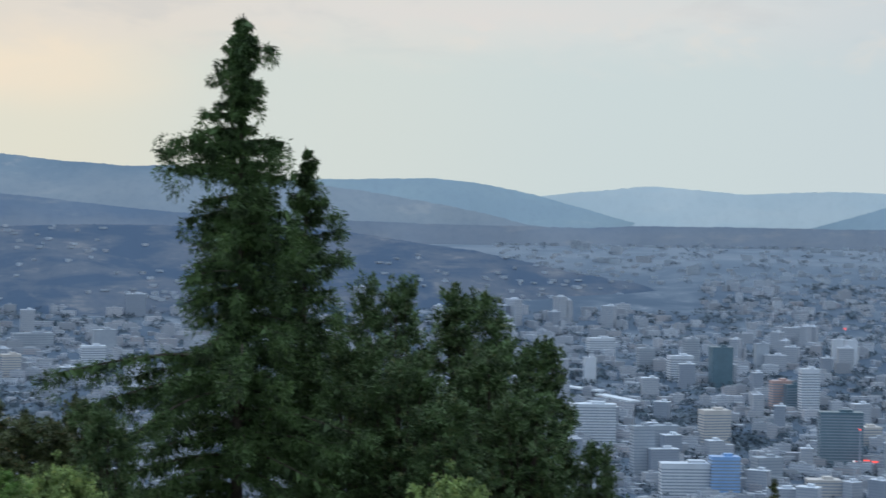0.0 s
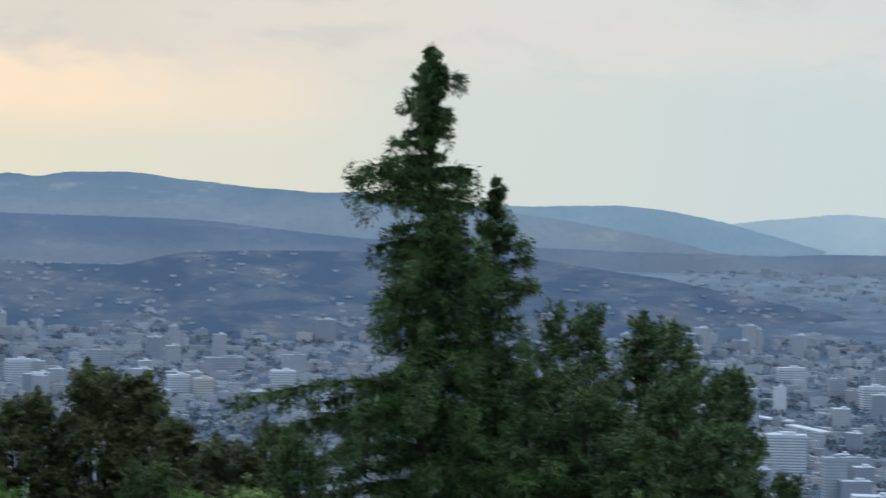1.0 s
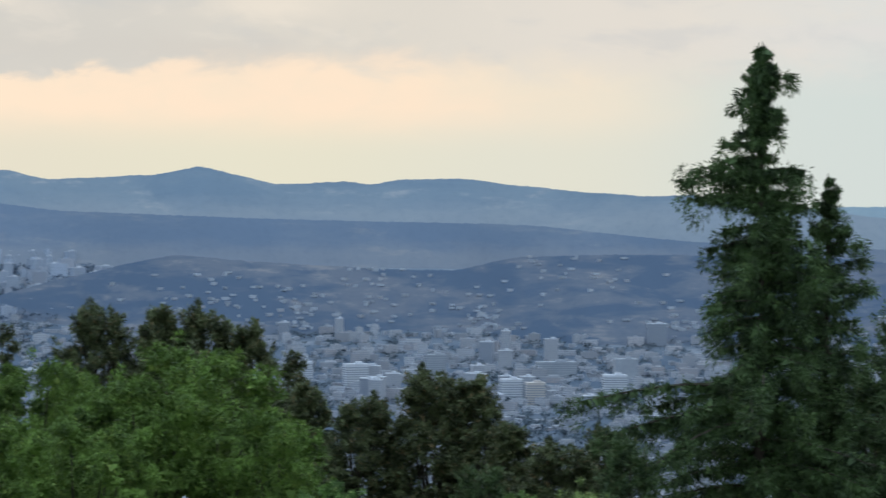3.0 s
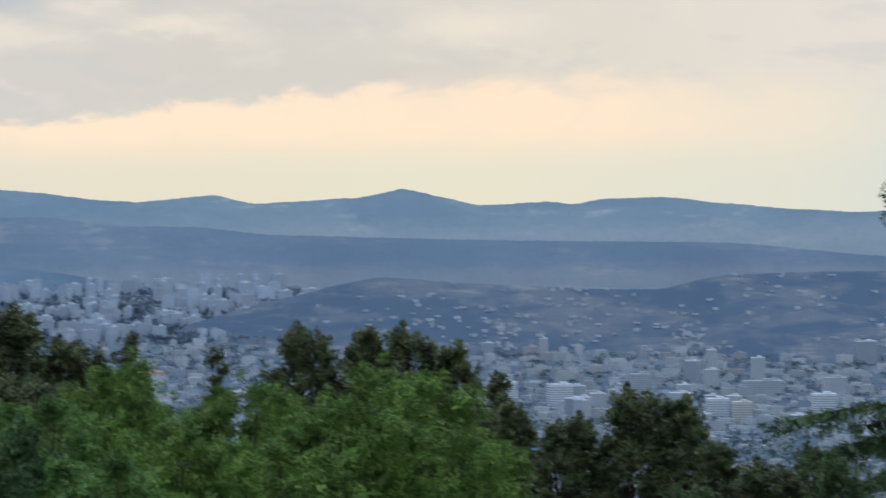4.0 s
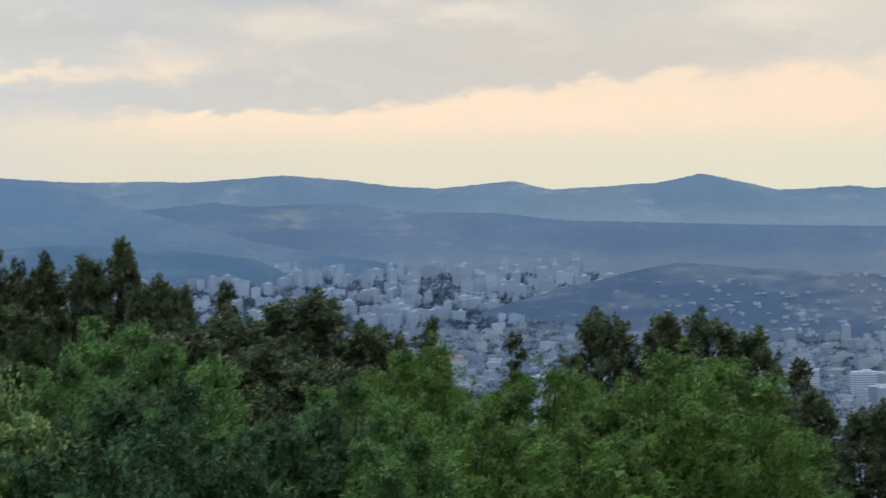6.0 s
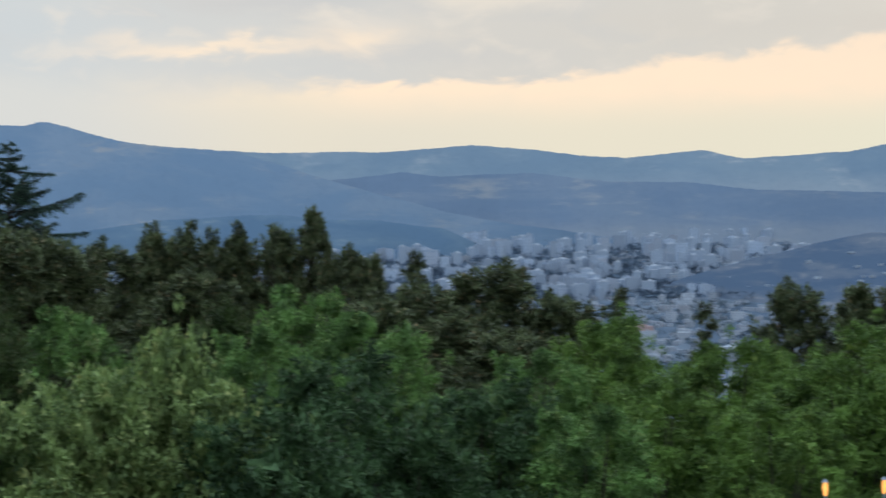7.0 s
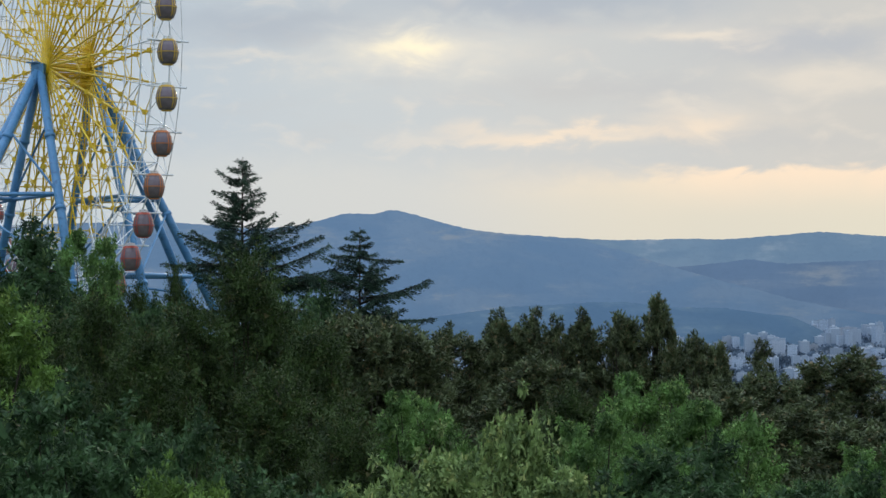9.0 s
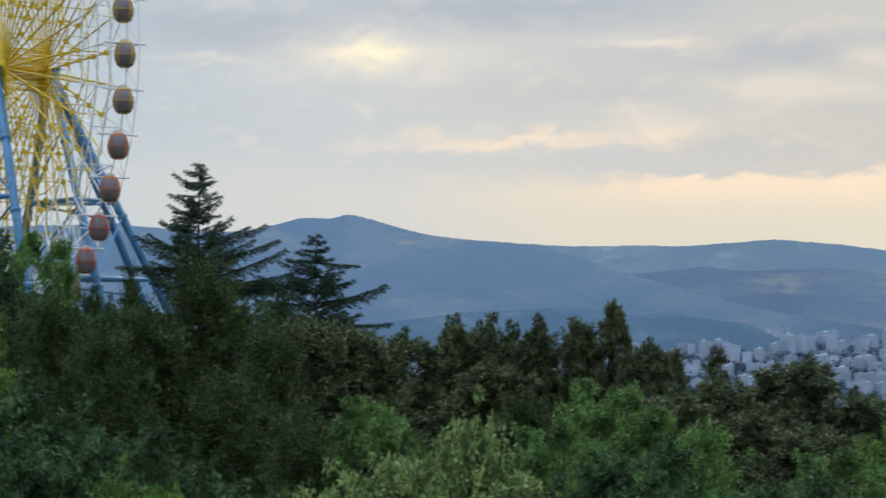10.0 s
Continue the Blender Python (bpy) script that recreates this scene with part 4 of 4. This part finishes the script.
for k in range(14):
    th = k * 2 * math.pi / 14
    g = Geo()
    g.tube([rim(th, 1.25, -HALF), rim(th, 1.25, HALF)], 0.09, 5)
    g.tube([rim(th, 1.25, -HALF), rim(th + 0.45, 2.6, HALF)], 0.06, 4)
    g.tube([rim(th + 0.2, 2.6, -HALF), rim(th + 0.2, 2.6, HALF)], 0.07, 4)
    part("axle_tie", g, YELLOW_STEEL, wheel, "yellow tie between the hubs")
for side in (-1, 1):
    g = Geo()
    g.tube([O - BASE + axle * side * (HALF - 0.35), O - BASE + axle * side * (HALF + 0.35)], 1.15, 20)
    part("hub", g, YELLOW_STEEL, wheel, "yellow hub drum")
    g = Geo()
    top = O - BASE + axle * side * (HALF + 0.9)
    g.box(top - up * 0.4, (1.6, 1.6, 1.3), view)
    g.box(top - axle * 0 + up * 0.35 + axle * side * 0.7, (1.5, 1.5, 0.12), view)
    for e in (-0.6, 0.6):
        g.box(top + axle * side * 0.7 + across * e + up * 0.95, (0.06, 0.06, 1.1), view)
    part("bearing_platform", g, BLUE_STEEL, wheel, "blue bearing box with a railed platform")
    h = O[2] - BASE[2]
    for along, out in ((-17.0, 1.2), (17.0, 1.2), (-3.5, 18.0), (4.0, 18.0)):
        foot = np.array([0, 0, -h]) + across * along + axle * side * out
        g = Geo()
        g.tube([top, top + foot], 0.54, 12)
        for f in (0.25, 0.5, 0.75):
            g.tube([top + foot * (f - 0.006), top + foot * (f + 0.006)], 0.66, 12)
        part("leg", g, BLUE_STEEL, wheel, "blue tubular steel leg", True)
    for f in (0.45, 0.72, 0.93):
        a, b = np.array([0, 0, -h]) + across * -17.0 + axle * side * 1.2, np.array([0, 0, -h]) + across * 17.0 + axle * side * 1.2
        c, d = np.array([0, 0, -h]) + across * -3.5 + axle * side * 18.0, np.array([0, 0, -h]) + across * 4.0 + axle * side * 18.0
        g = Geo()
        for p, q in ((a, b), (a, c), (b, d), (c, d)):
            g.tube([top + p * f, top + q * f], 0.26, 8)
        g.tube([top + a * f, top + c * (f + 0.06)], 0.16, 6)
        g.tube([top + b * (f - 0.25), top + a * f], 0.15, 6)
        g.tube([top + d * (f - 0.22), top + b * f], 0.15, 6)
        part("leg_brace", g, BLUE_STEEL, wheel, "blue steel brace")


def cabin(trim, label):
    """A barrel-shaped gondola hanging from its pivot."""
    root = tagged(new("gondola"), label, "gondola", "ferris wheel gondolas")
    prof = [(-2.95, 0.55), (-2.85, 0.85), (-2.2, 1.14), (-1.5, 1.24), (-0.8, 1.12), (-0.25, 0.86), (-0.12, 0.5)]

    def band(z0, z1, grow, a0=0.0, a1=2 * math.pi, n=20):
        g = Geo()
        zs = [z0 + (z1 - z0) * i / 8 for i in range(9)]
        pz, pr = [p[0] for p in prof], [p[1] for p in prof]
        vs = []
        for z in zs:
            rr = float(np.interp(z, pz, pr)) + grow
            for j in range(n + 1):
                t = a0 + (a1 - a0) * j / n
                vs.append((rr * math.cos(t), rr * math.sin(t), z))
        fs = [(i * (n + 1) + j, i * (n + 1) + j + 1, (i + 1) * (n + 1) + j + 1, (i + 1) * (n + 1) + j) for i in range(8) for j in range(n)]
        g.add(vs, fs)
        return g

    shell = part("body", band(-2.95, -1.55, 0.0), CABIN_GREY, root, "dark grey lower panel", True)
    part("window", band(-1.55, -0.35, -0.02), CABIN_GLASS, root, "tinted window band", True)
    g = band(-0.35, -0.12, 0.03)
    g.tube([(0, 0, -0.2), (0, 0, -0.1)], 0.7, 16)
    part("roof", g, trim, root, "", True)
    g = Geo()
    g.tube([(0, 0, -3.0), (0, 0, -2.9)], 0.62, 16)
    part("floor_pan", g, trim, shell, "", True)
    for i in range(4):
        a = i * math.pi / 2 + 0.35
        for d in (-0.14, 0.14):
            part("rib", band(-2.95, -0.12, 0.04, a + d - 0.055, a + d + 0.055, 2), trim, root, "", True)
    part("waist_rail", band(-1.62, -1.52, 0.05), trim, shell, "", True)
    g = Geo()
    g.box((0, 0, 0.06), (0.9, 0.5, 0.34))
    g.tube([(0, -0.5, 0.2), (0, 0.5, 0.2)], 0.09, 8)
    part("hanger", g, WHITE_STEEL, root, "white hanger bracket")
    return root


TRIMS = ((CABIN_YELLOW, "grey gondola with yellow ribs hanging on the wheel"), (CABIN_ORANGE, "grey gondola with orange ribs hanging on the wheel"), (CABIN_RED, "grey gondola with red ribs hanging on the wheel"))
firsts = [cabin(m, t) for m, t in TRIMS]
seen = set()
for k in range(N_ARMS):
    th = k * 2 * math.pi / N_ARMS
    deg = (math.degrees(th) + 180) % 360 - 180
    pick = 0 if -15 < deg < 60 else 1 if -35 < deg <= -15 else 2 if deg <= -35 else 0
    p = Vector(rim(th + 0.02, RIM, 0.0) + BASE) - Vector((0, 0, 0.35))
    ob = firsts[pick] if pick not in seen else copy_thing(firsts[pick], Matrix())
    seen.add(pick)
    ob.matrix_basis = Matrix.Translation(p) @ Matrix.Rotation(-view + TILT, 4, "Z")

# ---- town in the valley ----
# distance haze is painted into these wall, roof and pane colours as blue tint
PALE = facade("hazy_pale_render_blocks", (0.460, 0.515, 0.600), (0.208, 0.259, 0.333))
GREY = facade("hazy_grey_panel_blocks", (0.328, 0.392, 0.490), (0.171, 0.219, 0.292))
ROOFS = facade("hazy_low_houses", (0.428, 0.492, 0.586), (0.200, 0.242, 0.307), 2.8, 3.6)
ESTATE = facade("hazy_slab_estate_blocks", (0.425, 0.520, 0.665), (0.250, 0.320, 0.420))
# walls kept near the tone of the plain: thicker haze painted in
SUBURB = facade("hazy_suburb_houses", (0.350, 0.420, 0.505), (0.310, 0.375, 0.460), 2.8, 3.6, ((0.150, 0.190, 0.240), (0.200, 0.240, 0.290)))
# leaves pale blue, with the far haze painted into them
SUBURB_TREES = leaves("hazy_suburb_leaves", (0.140, 0.190, 0.255), (0.168, 0.222, 0.287), None, 60.0, 0.1)
# walls lightened and blued so their shaded sides fade into haze
HILL_HOUSES = facade("hazy_hillside_houses", (0.430, 0.505, 0.605), (0.350, 0.420, 0.515), 2.8, 3.6, ((0.120, 0.155, 0.205), (0.290, 0.340, 0.410)))
# estate leaves tinted blue to stand in for haze
HILL_TREES = leaves("hazy_hillside_leaves", (0.100, 0.152, 0.228), (0.122, 0.176, 0.252), None, 40.0, 0.1)
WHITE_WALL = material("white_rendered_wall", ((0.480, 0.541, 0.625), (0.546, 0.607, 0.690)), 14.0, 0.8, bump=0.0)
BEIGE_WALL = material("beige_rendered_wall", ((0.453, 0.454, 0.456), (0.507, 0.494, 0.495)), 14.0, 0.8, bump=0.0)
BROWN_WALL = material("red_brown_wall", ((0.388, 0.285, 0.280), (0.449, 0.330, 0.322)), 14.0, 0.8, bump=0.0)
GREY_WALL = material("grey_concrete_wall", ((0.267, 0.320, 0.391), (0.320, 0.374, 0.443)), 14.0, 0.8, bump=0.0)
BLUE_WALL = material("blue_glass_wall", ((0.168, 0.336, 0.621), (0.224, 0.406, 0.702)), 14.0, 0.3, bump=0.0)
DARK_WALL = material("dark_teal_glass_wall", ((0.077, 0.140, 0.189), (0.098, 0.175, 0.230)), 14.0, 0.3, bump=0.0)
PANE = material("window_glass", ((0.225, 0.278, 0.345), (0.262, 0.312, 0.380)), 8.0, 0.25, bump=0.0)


def building(az, el, r, w, d, h, turn, wall, rows, label, group="town high-rises", storey=3.3, roof=None):
    """A high-rise: wall, roof hut and one glazed row for each storey."""
    p = place(az, r)
    root = tagged(new("apartment_building"), label, "building", group)
    root.matrix_basis = Matrix.Translation(p) @ Matrix.Rotation(turn, 4, "Z")
    g = Geo()
    g.box((0, 0, h / 2 - 4), (w, d, h + 8))
    shell = part("wall", g, wall, root)
    g = Geo()
    g.box((0, 0, h + 0.25), (w + 0.8, d + 0.8, 0.5))
    g.box((w * 0.12, 0, h + 1.8), (w * 0.3, d * 0.5, 3.0))
    part("roof", g, roof or GREY_WALL, root)
    if rows:
        n = int((h - 2) / storey)
        g = Geo()
        g.box((0, 0, 0), (w + 0.3, d + 0.3, 1.4))
        me = g.mesh("window_band", PANE)
        for i in range(n):
            ob = new("window_band", me)
            ob.parent = shell
            ob.location = (0, 0, 2.6 + i * storey)
    return root


def tower(az, foot, width, height, turn, wall, rows, label):
    """A building of the town by its heading and the height of its foot in degrees."""
    building(az, foot, spot(az, foot), width, min(width * 0.6, 20), height, turn - radians(az), wall, rows, label, roof=wall)


tower(8.20, -8.0, 30, 46, 0.2, BLUE_WALL, 1, "blue glass office tower in the valley town")
tower(11.45, -6.95, 48, 62, 0.15, DARK_WALL, 1, "dark teal glass office tower with a flat roof")
tower(10.55, -5.5, 24, 58, 0.35, WHITE_WALL, 1, "white tower with dark window bands")
tower(9.75, -5.35, 26, 36, 0.35, BROWN_WALL, 1, "red-brown apartment tower beside a white tower")
tower(10.1, -5.4, 20, 34, 0.35, DARK_WALL, 1, "dark glazed tower between two paler ones")
tower(7.9, -6.35, 34, 38, 0.4, BEIGE_WALL, 1, "beige apartment building with stepped roof")
tower(4.4, -6.45, 54, 46, 0.1, WHITE_WALL, 1, "white slab building with many window rows")
tower(8.05, -4.75, 30, 54, 0.3, DARK_WALL, 0, "dark tower block among pale buildings")
tower(11.35, -4.15, 18, 42, 0.2, WHITE_WALL, 0, "white twin tower on the hillside")
tower(11.72, -4.12, 16, 40, 0.2, WHITE_WALL, 0, "white twin tower on the hillside")
tower(3.15, -6.55, 26, 34, 0.1, WHITE_WALL, 1, "white slab building half behind pines")
tower(5.85, -7.4, 24, 56, 0.3, GREY_WALL, 1, "grey apartment tower with rounded roof")
tower(7.2, -8.0, 60, 38, 0.15, WHITE_WALL, 1, "pale wide office building with window rows")
tower(4.3, -4.75, 16, 36, 0.3, WHITE_WALL, 0, "white tower block in the town centre")
tower(6.9, -4.6, 34, 34, 0.3, WHITE_WALL, 1, "pale slab building with window rows")
tower(7.2, -4.2, 22, 40, 0.5, GREY_WALL, 1, "grey concrete tower block in town")
tower(9.2, -4.25, 20, 38, 0.3, GREY_WALL, 0, "grey concrete tower block in town")
tower(5.9, -4.3, 24, 30, 0.3, GREY_WALL, 1, "grey slab building with window rows")
tower(4.6, -3.9, 40, 24, 0.3, WHITE_WALL, 1, "pale long building with a flat roof")
tower(11.0, -7.9, 34, 22, 0.2, BEIGE_WALL, 1, "beige low office building in town")
tower(12.2, -6.3, 30, 22, 0.4, BEIGE_WALL, 1, "beige apartment building near the towers")
tower(6.5, -6.6, 26, 28, 0.1, GREY_WALL, 1, "grey apartment building with window rows")
tower(9.4, -7.4, 30, 26, 0.5, GREY_WALL, 1, "grey apartment building with window rows")
tower(-11.7, -3.9, 60, 22, 0.2, GREY_WALL, 1, "long grey factory block in town")
tower(-9.7, -3.95, 34, 30, 0.2, GREY_WALL, 0, "grey apartment slab in the town")
tower(-10.0, -4.35, 34, 26, 0.15, WHITE_WALL, 1, "white apartment block with window rows")
tower(-13.0, -4.6, 30, 30, 0.2, WHITE_WALL, 1, "pale apartment block with window rows")
tower(-12.3, -4.7, 26, 30, 0.2, BEIGE_WALL, 1, "pinkish apartment block with window rows")
tower(-17.5, -4.25, 34, 34, 0.3, WHITE_WALL, 1, "white apartment block above the pines")
tower(-19.0, -4.1, 24, 30, 0.3, WHITE_WALL, 1, "white apartment block above the pines")
tower(-15.2, -3.9, 30, 32, 0.3, GREY_WALL, 1, "grey apartment block with window rows")
tower(-29.3, -3.5, 40, 20, 0.2, BROWN_WALL, 0, "purplish-brown block beside the green trees")


def block(g, az, r, w, d, h, turn, sink=8.0):
    p = place(az, r)
    g.box((p.x, p.y, p.z + (h - sink) / 2), (w, d, h + sink), turn)
    if h > 12:
        g.box((p.x, p.y, p.z + h + 1.0), (w * 0.25, d * 0.5, 2.4), turn)


rng = random.Random(5)
low, mid, trees, estate, estate_trees, far_low, far_trees, hill_low = (Geo() for _ in range(8))
nrng = np.random.default_rng(9)
slabs = 0
for i in range(22000):
    az = rng.uniform(-41, 14)
    el = -0.6 - 7.8 * rng.random() ** 1.1
    r = spot(az, el)
    if r < 1950:
        continue
    hill = (-25.3 + rng.uniform(-0.8, 0.3) < az < 4 and r > 3400 and not (az > 1.5 and r > 3680)) or (4 <= az < 7.5 and 3400 < r < 3680)
    outskirts = r > 3680 and az > 1.5
    if outskirts and rng.random() < 0.35:
        continue
    if hill or (az < -34.5 and r > 3950):
        continue
    p = place(az, r)
    quarter = noise.noise(Vector((p.x * 0.0035, p.y * 0.0035, 1.0)))
    green = noise.noise(Vector((p.x * 0.008, p.y * 0.008, 7.0)))
    turn = rng.choice((0.3, 0.45, 0.35)) + rng.uniform(-0.08, 0.08) + math.floor(quarter * 5) * 0.35 - radians(az)
    if rng.random() < (0.42 if r < 2900 else 0.32) + max(0.0, green) * 0.9:
        if outskirts and rng.random() < 0.6:
            continue
        m = 14
        c = np.array(p) + nrng.normal(size=(m, 3)) * (5.0, 5.0, 1.6) + (0, 0, 4.0)
        al = unit(nrng.normal(size=(m, 3)) + (0, 0, 0.4))
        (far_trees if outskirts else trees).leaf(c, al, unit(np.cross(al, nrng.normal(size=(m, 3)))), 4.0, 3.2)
        continue
    u = rng.random() - quarter * 0.35
    if az < -22 and r > 2900:
        u *= 0.80
    if outskirts:
        u *= 0.78
    if u < 0.74:
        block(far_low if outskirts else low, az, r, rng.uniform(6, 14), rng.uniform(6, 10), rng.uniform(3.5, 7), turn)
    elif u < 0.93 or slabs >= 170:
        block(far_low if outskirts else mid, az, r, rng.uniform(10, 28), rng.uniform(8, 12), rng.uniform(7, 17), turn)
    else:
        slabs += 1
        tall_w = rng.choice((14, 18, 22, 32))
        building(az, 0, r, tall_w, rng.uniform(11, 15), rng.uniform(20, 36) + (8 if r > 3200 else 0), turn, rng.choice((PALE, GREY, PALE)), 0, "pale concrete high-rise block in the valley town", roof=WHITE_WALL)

# the far estates of slab blocks, in rows with trees between
estates = 0
for i in range(1500):
    az = rng.uniform(-40, -22)
    el = -0.62 - 1.75 * rng.random()
    r = spot(az, el)
    if (az < -34.5 and r > 3900) or (az > -24.6 + rng.uniform(-1.2, 0.4) and r > 3450):
        continue
    p = place(az, r)
    if noise.noise(Vector((az * 0.9, r * 0.012, 3.0))) < -0.05 or rng.random() < 0.45:
        c = np.array(p) + nrng.normal(size=(20, 3)) * (12.0, 9.0, 2.5) + (0, 0, 6.0)
        al = unit(nrng.normal(size=(20, 3)) + (0, 0, 0.4))
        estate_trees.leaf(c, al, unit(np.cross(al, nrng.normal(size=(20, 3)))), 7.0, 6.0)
        continue
    wide, tall = rng.choice((12, 14, 18, 24, 34)), rng.uniform(14, 30) + (8 if el > -1.5 else 0)
    turn = 0.3 + rng.choice((0, 0.5, -0.4)) - radians(az)
    if estates < 130:
        estates += 1
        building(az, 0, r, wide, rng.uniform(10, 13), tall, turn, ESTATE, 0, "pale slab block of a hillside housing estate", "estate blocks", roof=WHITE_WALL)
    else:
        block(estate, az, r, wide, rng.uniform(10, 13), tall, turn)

# scattered houses on the scrubby hill above the town
azs_h, rows_h = SLOPES["backdrop_slope"]
for i in range(300):
    c = rng.choice(((-22, 2.2), (-19, 2.5), (-17, 1.6), (-13.6, 1.2), (-11.5, 2.0), (-15, 3), (-8, 2), (0, 3), (3, 3), (-20, 3)))
    j = int((rng.gauss(c[0], c[1] * 0.45) - azs_h[0]) / 0.08)
    k = min(14, max(3, int(rng.gauss(8 + 4 * math.sin(c[0]), 3))))
    if 0 <= j < len(azs_h):
        q = rows_h[k][j] * (1 - (f1 := rng.random())) + rows_h[k + 1][j] * f1
        hill_low.box(q + (0, 0, 1), (rng.uniform(4, 13), rng.uniform(5, 8), rng.uniform(3, 6)), rng.uniform(-0.8, 0.8) - radians(c[0]))
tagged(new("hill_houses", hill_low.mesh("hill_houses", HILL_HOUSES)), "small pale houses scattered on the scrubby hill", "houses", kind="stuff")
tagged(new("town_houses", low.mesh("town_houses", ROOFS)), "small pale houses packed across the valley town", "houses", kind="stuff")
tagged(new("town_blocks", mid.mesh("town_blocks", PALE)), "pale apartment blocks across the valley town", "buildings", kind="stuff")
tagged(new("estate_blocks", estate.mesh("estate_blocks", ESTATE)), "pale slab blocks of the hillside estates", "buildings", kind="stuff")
tagged(new("hillside_trees", estate_trees.mesh("hillside_trees", HILL_TREES)), "haze-blue trees between the slab blocks of the hillside estates", "trees", kind="stuff")
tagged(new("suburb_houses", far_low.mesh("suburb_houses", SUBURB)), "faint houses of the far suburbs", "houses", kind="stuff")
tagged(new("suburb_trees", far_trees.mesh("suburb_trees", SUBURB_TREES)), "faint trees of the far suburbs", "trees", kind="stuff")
tagged(new("town_trees", trees.mesh("town_trees", TOWN_TREES)), "dark hazy trees between the houses of the valley town", "trees", kind="stuff")

# ---- small lights, a raised road and lamps ----


def glow_material(name, colour, strength):
    m = bpy.data.materials.new(name)
    m.use_nodes = True
    m.node_tree.nodes.clear()
    n = Nodes(m.node_tree)
    e = n.add("ShaderNodeEmission", Color=(*colour, 1), Strength=strength)
    n.add("ShaderNodeOutputMaterial", Surface=e.outputs[0])
    return m


RED_LIGHT = glow_material("red_light", (1.0, 0.10, 0.08), 1.6)
LAMP_LIGHT = glow_material("orange_lamp_light", (1.0, 0.45, 0.12), 1.6)
WHITE_LIGHT = glow_material("white_light", (0.8, 0.9, 1.0), 1.4)


def beacon(az, el, size, mat, label):
    """A lit lamp head on a slim mast standing in the town."""
    r = spot(az, el - 1.2)
    p = place(az, r)
    top = EYE.z + r * math.tan(radians(el))
    root = tagged(new("beacon_mast"), label, "beacon", "town lights")
    root.location = p
    h = top - p.z
    g = Geo()
    g.tube([(0, 0, 0), (0, 0, h)], (1.0, 0.5), 8)
    mast = part("mast", g, GREY_WALL, root)
    g = Geo()
    ring = [(-1, 0.35), (-0.6, 0.85), (0, 1.0), (0.6, 0.85), (1, 0.35)]
    g.tube([(0, 0, h + size * z) for z, _ in ring], [size * q for _, q in ring], 10)
    part("lamp", g, mat, mast, "lit red lamp" if mat == RED_LIGHT else "lit white lamp")
    return root


beacon(11.53, -3.02, 1.5, RED_LIGHT, "slim mast with a lit red beacon")
beacon(12.0, -5.85, 1.0, RED_LIGHT, "slim mast with a lit red beacon")
beacon(11.85, -6.75, 1.0, WHITE_LIGHT, "slim mast with a lit white lamp")
sign_r = spot(12.2, -7.1)
sign = tagged(new("roof_sign"), "red lit roof sign on a steel frame", "sign")
sign.matrix_basis = Matrix.Translation(place(12.2, sign_r)) @ Matrix.Rotation(-radians(12.2), 4, "Z")
lift = EYE.z + sign_r * math.tan(radians(-6.75)) - sign.location.z
for i in range(3):
    g = Geo()
    g.box((-9 + i * 9, 0, lift + (0.0, 1.6, 0.4)[i]), (6.0, 0.8, 1.5))
    part("sign_bar", g, RED_LIGHT, sign, "red lit bar")
for x in (-10, 10):
    g = Geo()
    g.box((x, 0.8, lift / 2), (0.8, 0.8, lift))
    part("post", g, GREY_WALL, sign)

road = tagged(new("raised_road"), "pale concrete raised road on piers crossing the town", "road", kind="structure")
ends = [(2.6, -4.62), (3.6, -4.8), (4.6, -5.0), (5.6, -5.3)]
deck = []
for az, el in ends:
    r = spot(az, el - 0.25)
    deck.append(np.array(place(az, r, EYE.z + r * math.tan(radians(el)))))
for a, b in zip(deck[:-1], deck[1:]):
    mid_point, span = (a + b) / 2, b - a
    g = Geo()
    g.box(mid_point, (np.linalg.norm(span[:2]) + 1.0, 16.0, 2.2), math.atan2(span[1], span[0]))
    part("deck", g, WHITE_WALL, road)
    g = Geo()
    g.box(a - (0, 0, 8.5), (4.0, 8.0, 15.0), math.atan2(span[1], span[0]))
    part("pier", g, GREY_WALL, road)

for az, el in ((-24.05, -7.7), (-22.4, -7.6)):
    r = 66.0
    p = place(az, r)
    lamp = tagged(new("street_lamp"), "lit orange street lamp among the trees", "lamp", "street lamps")
    lamp.location = p
    h = EYE.z + r * math.tan(radians(el)) - p.z
    g = Geo()
    g.tube([(0, 0, 0), (0, 0, h * 0.6), (0, 0, h - 0.25)], (0.06, 0.05, 0.04), 8)
    part("post", g, GREY_WALL, lamp)
    g = Geo()
    g.tube([(0, 0, h - 0.25), (0, 0, h), (0, 0, h + 0.2)], (0.05, 0.09, 0.06), 10)
    part("globe", g, LAMP_LIGHT, lamp, "lit orange globe")
    g = Geo()
    g.tube([(0, 0, h + 0.2), (0, 0, h + 0.3)], (0.11, 0.03), 10)
    part("cap", g, GREY_WALL, lamp)
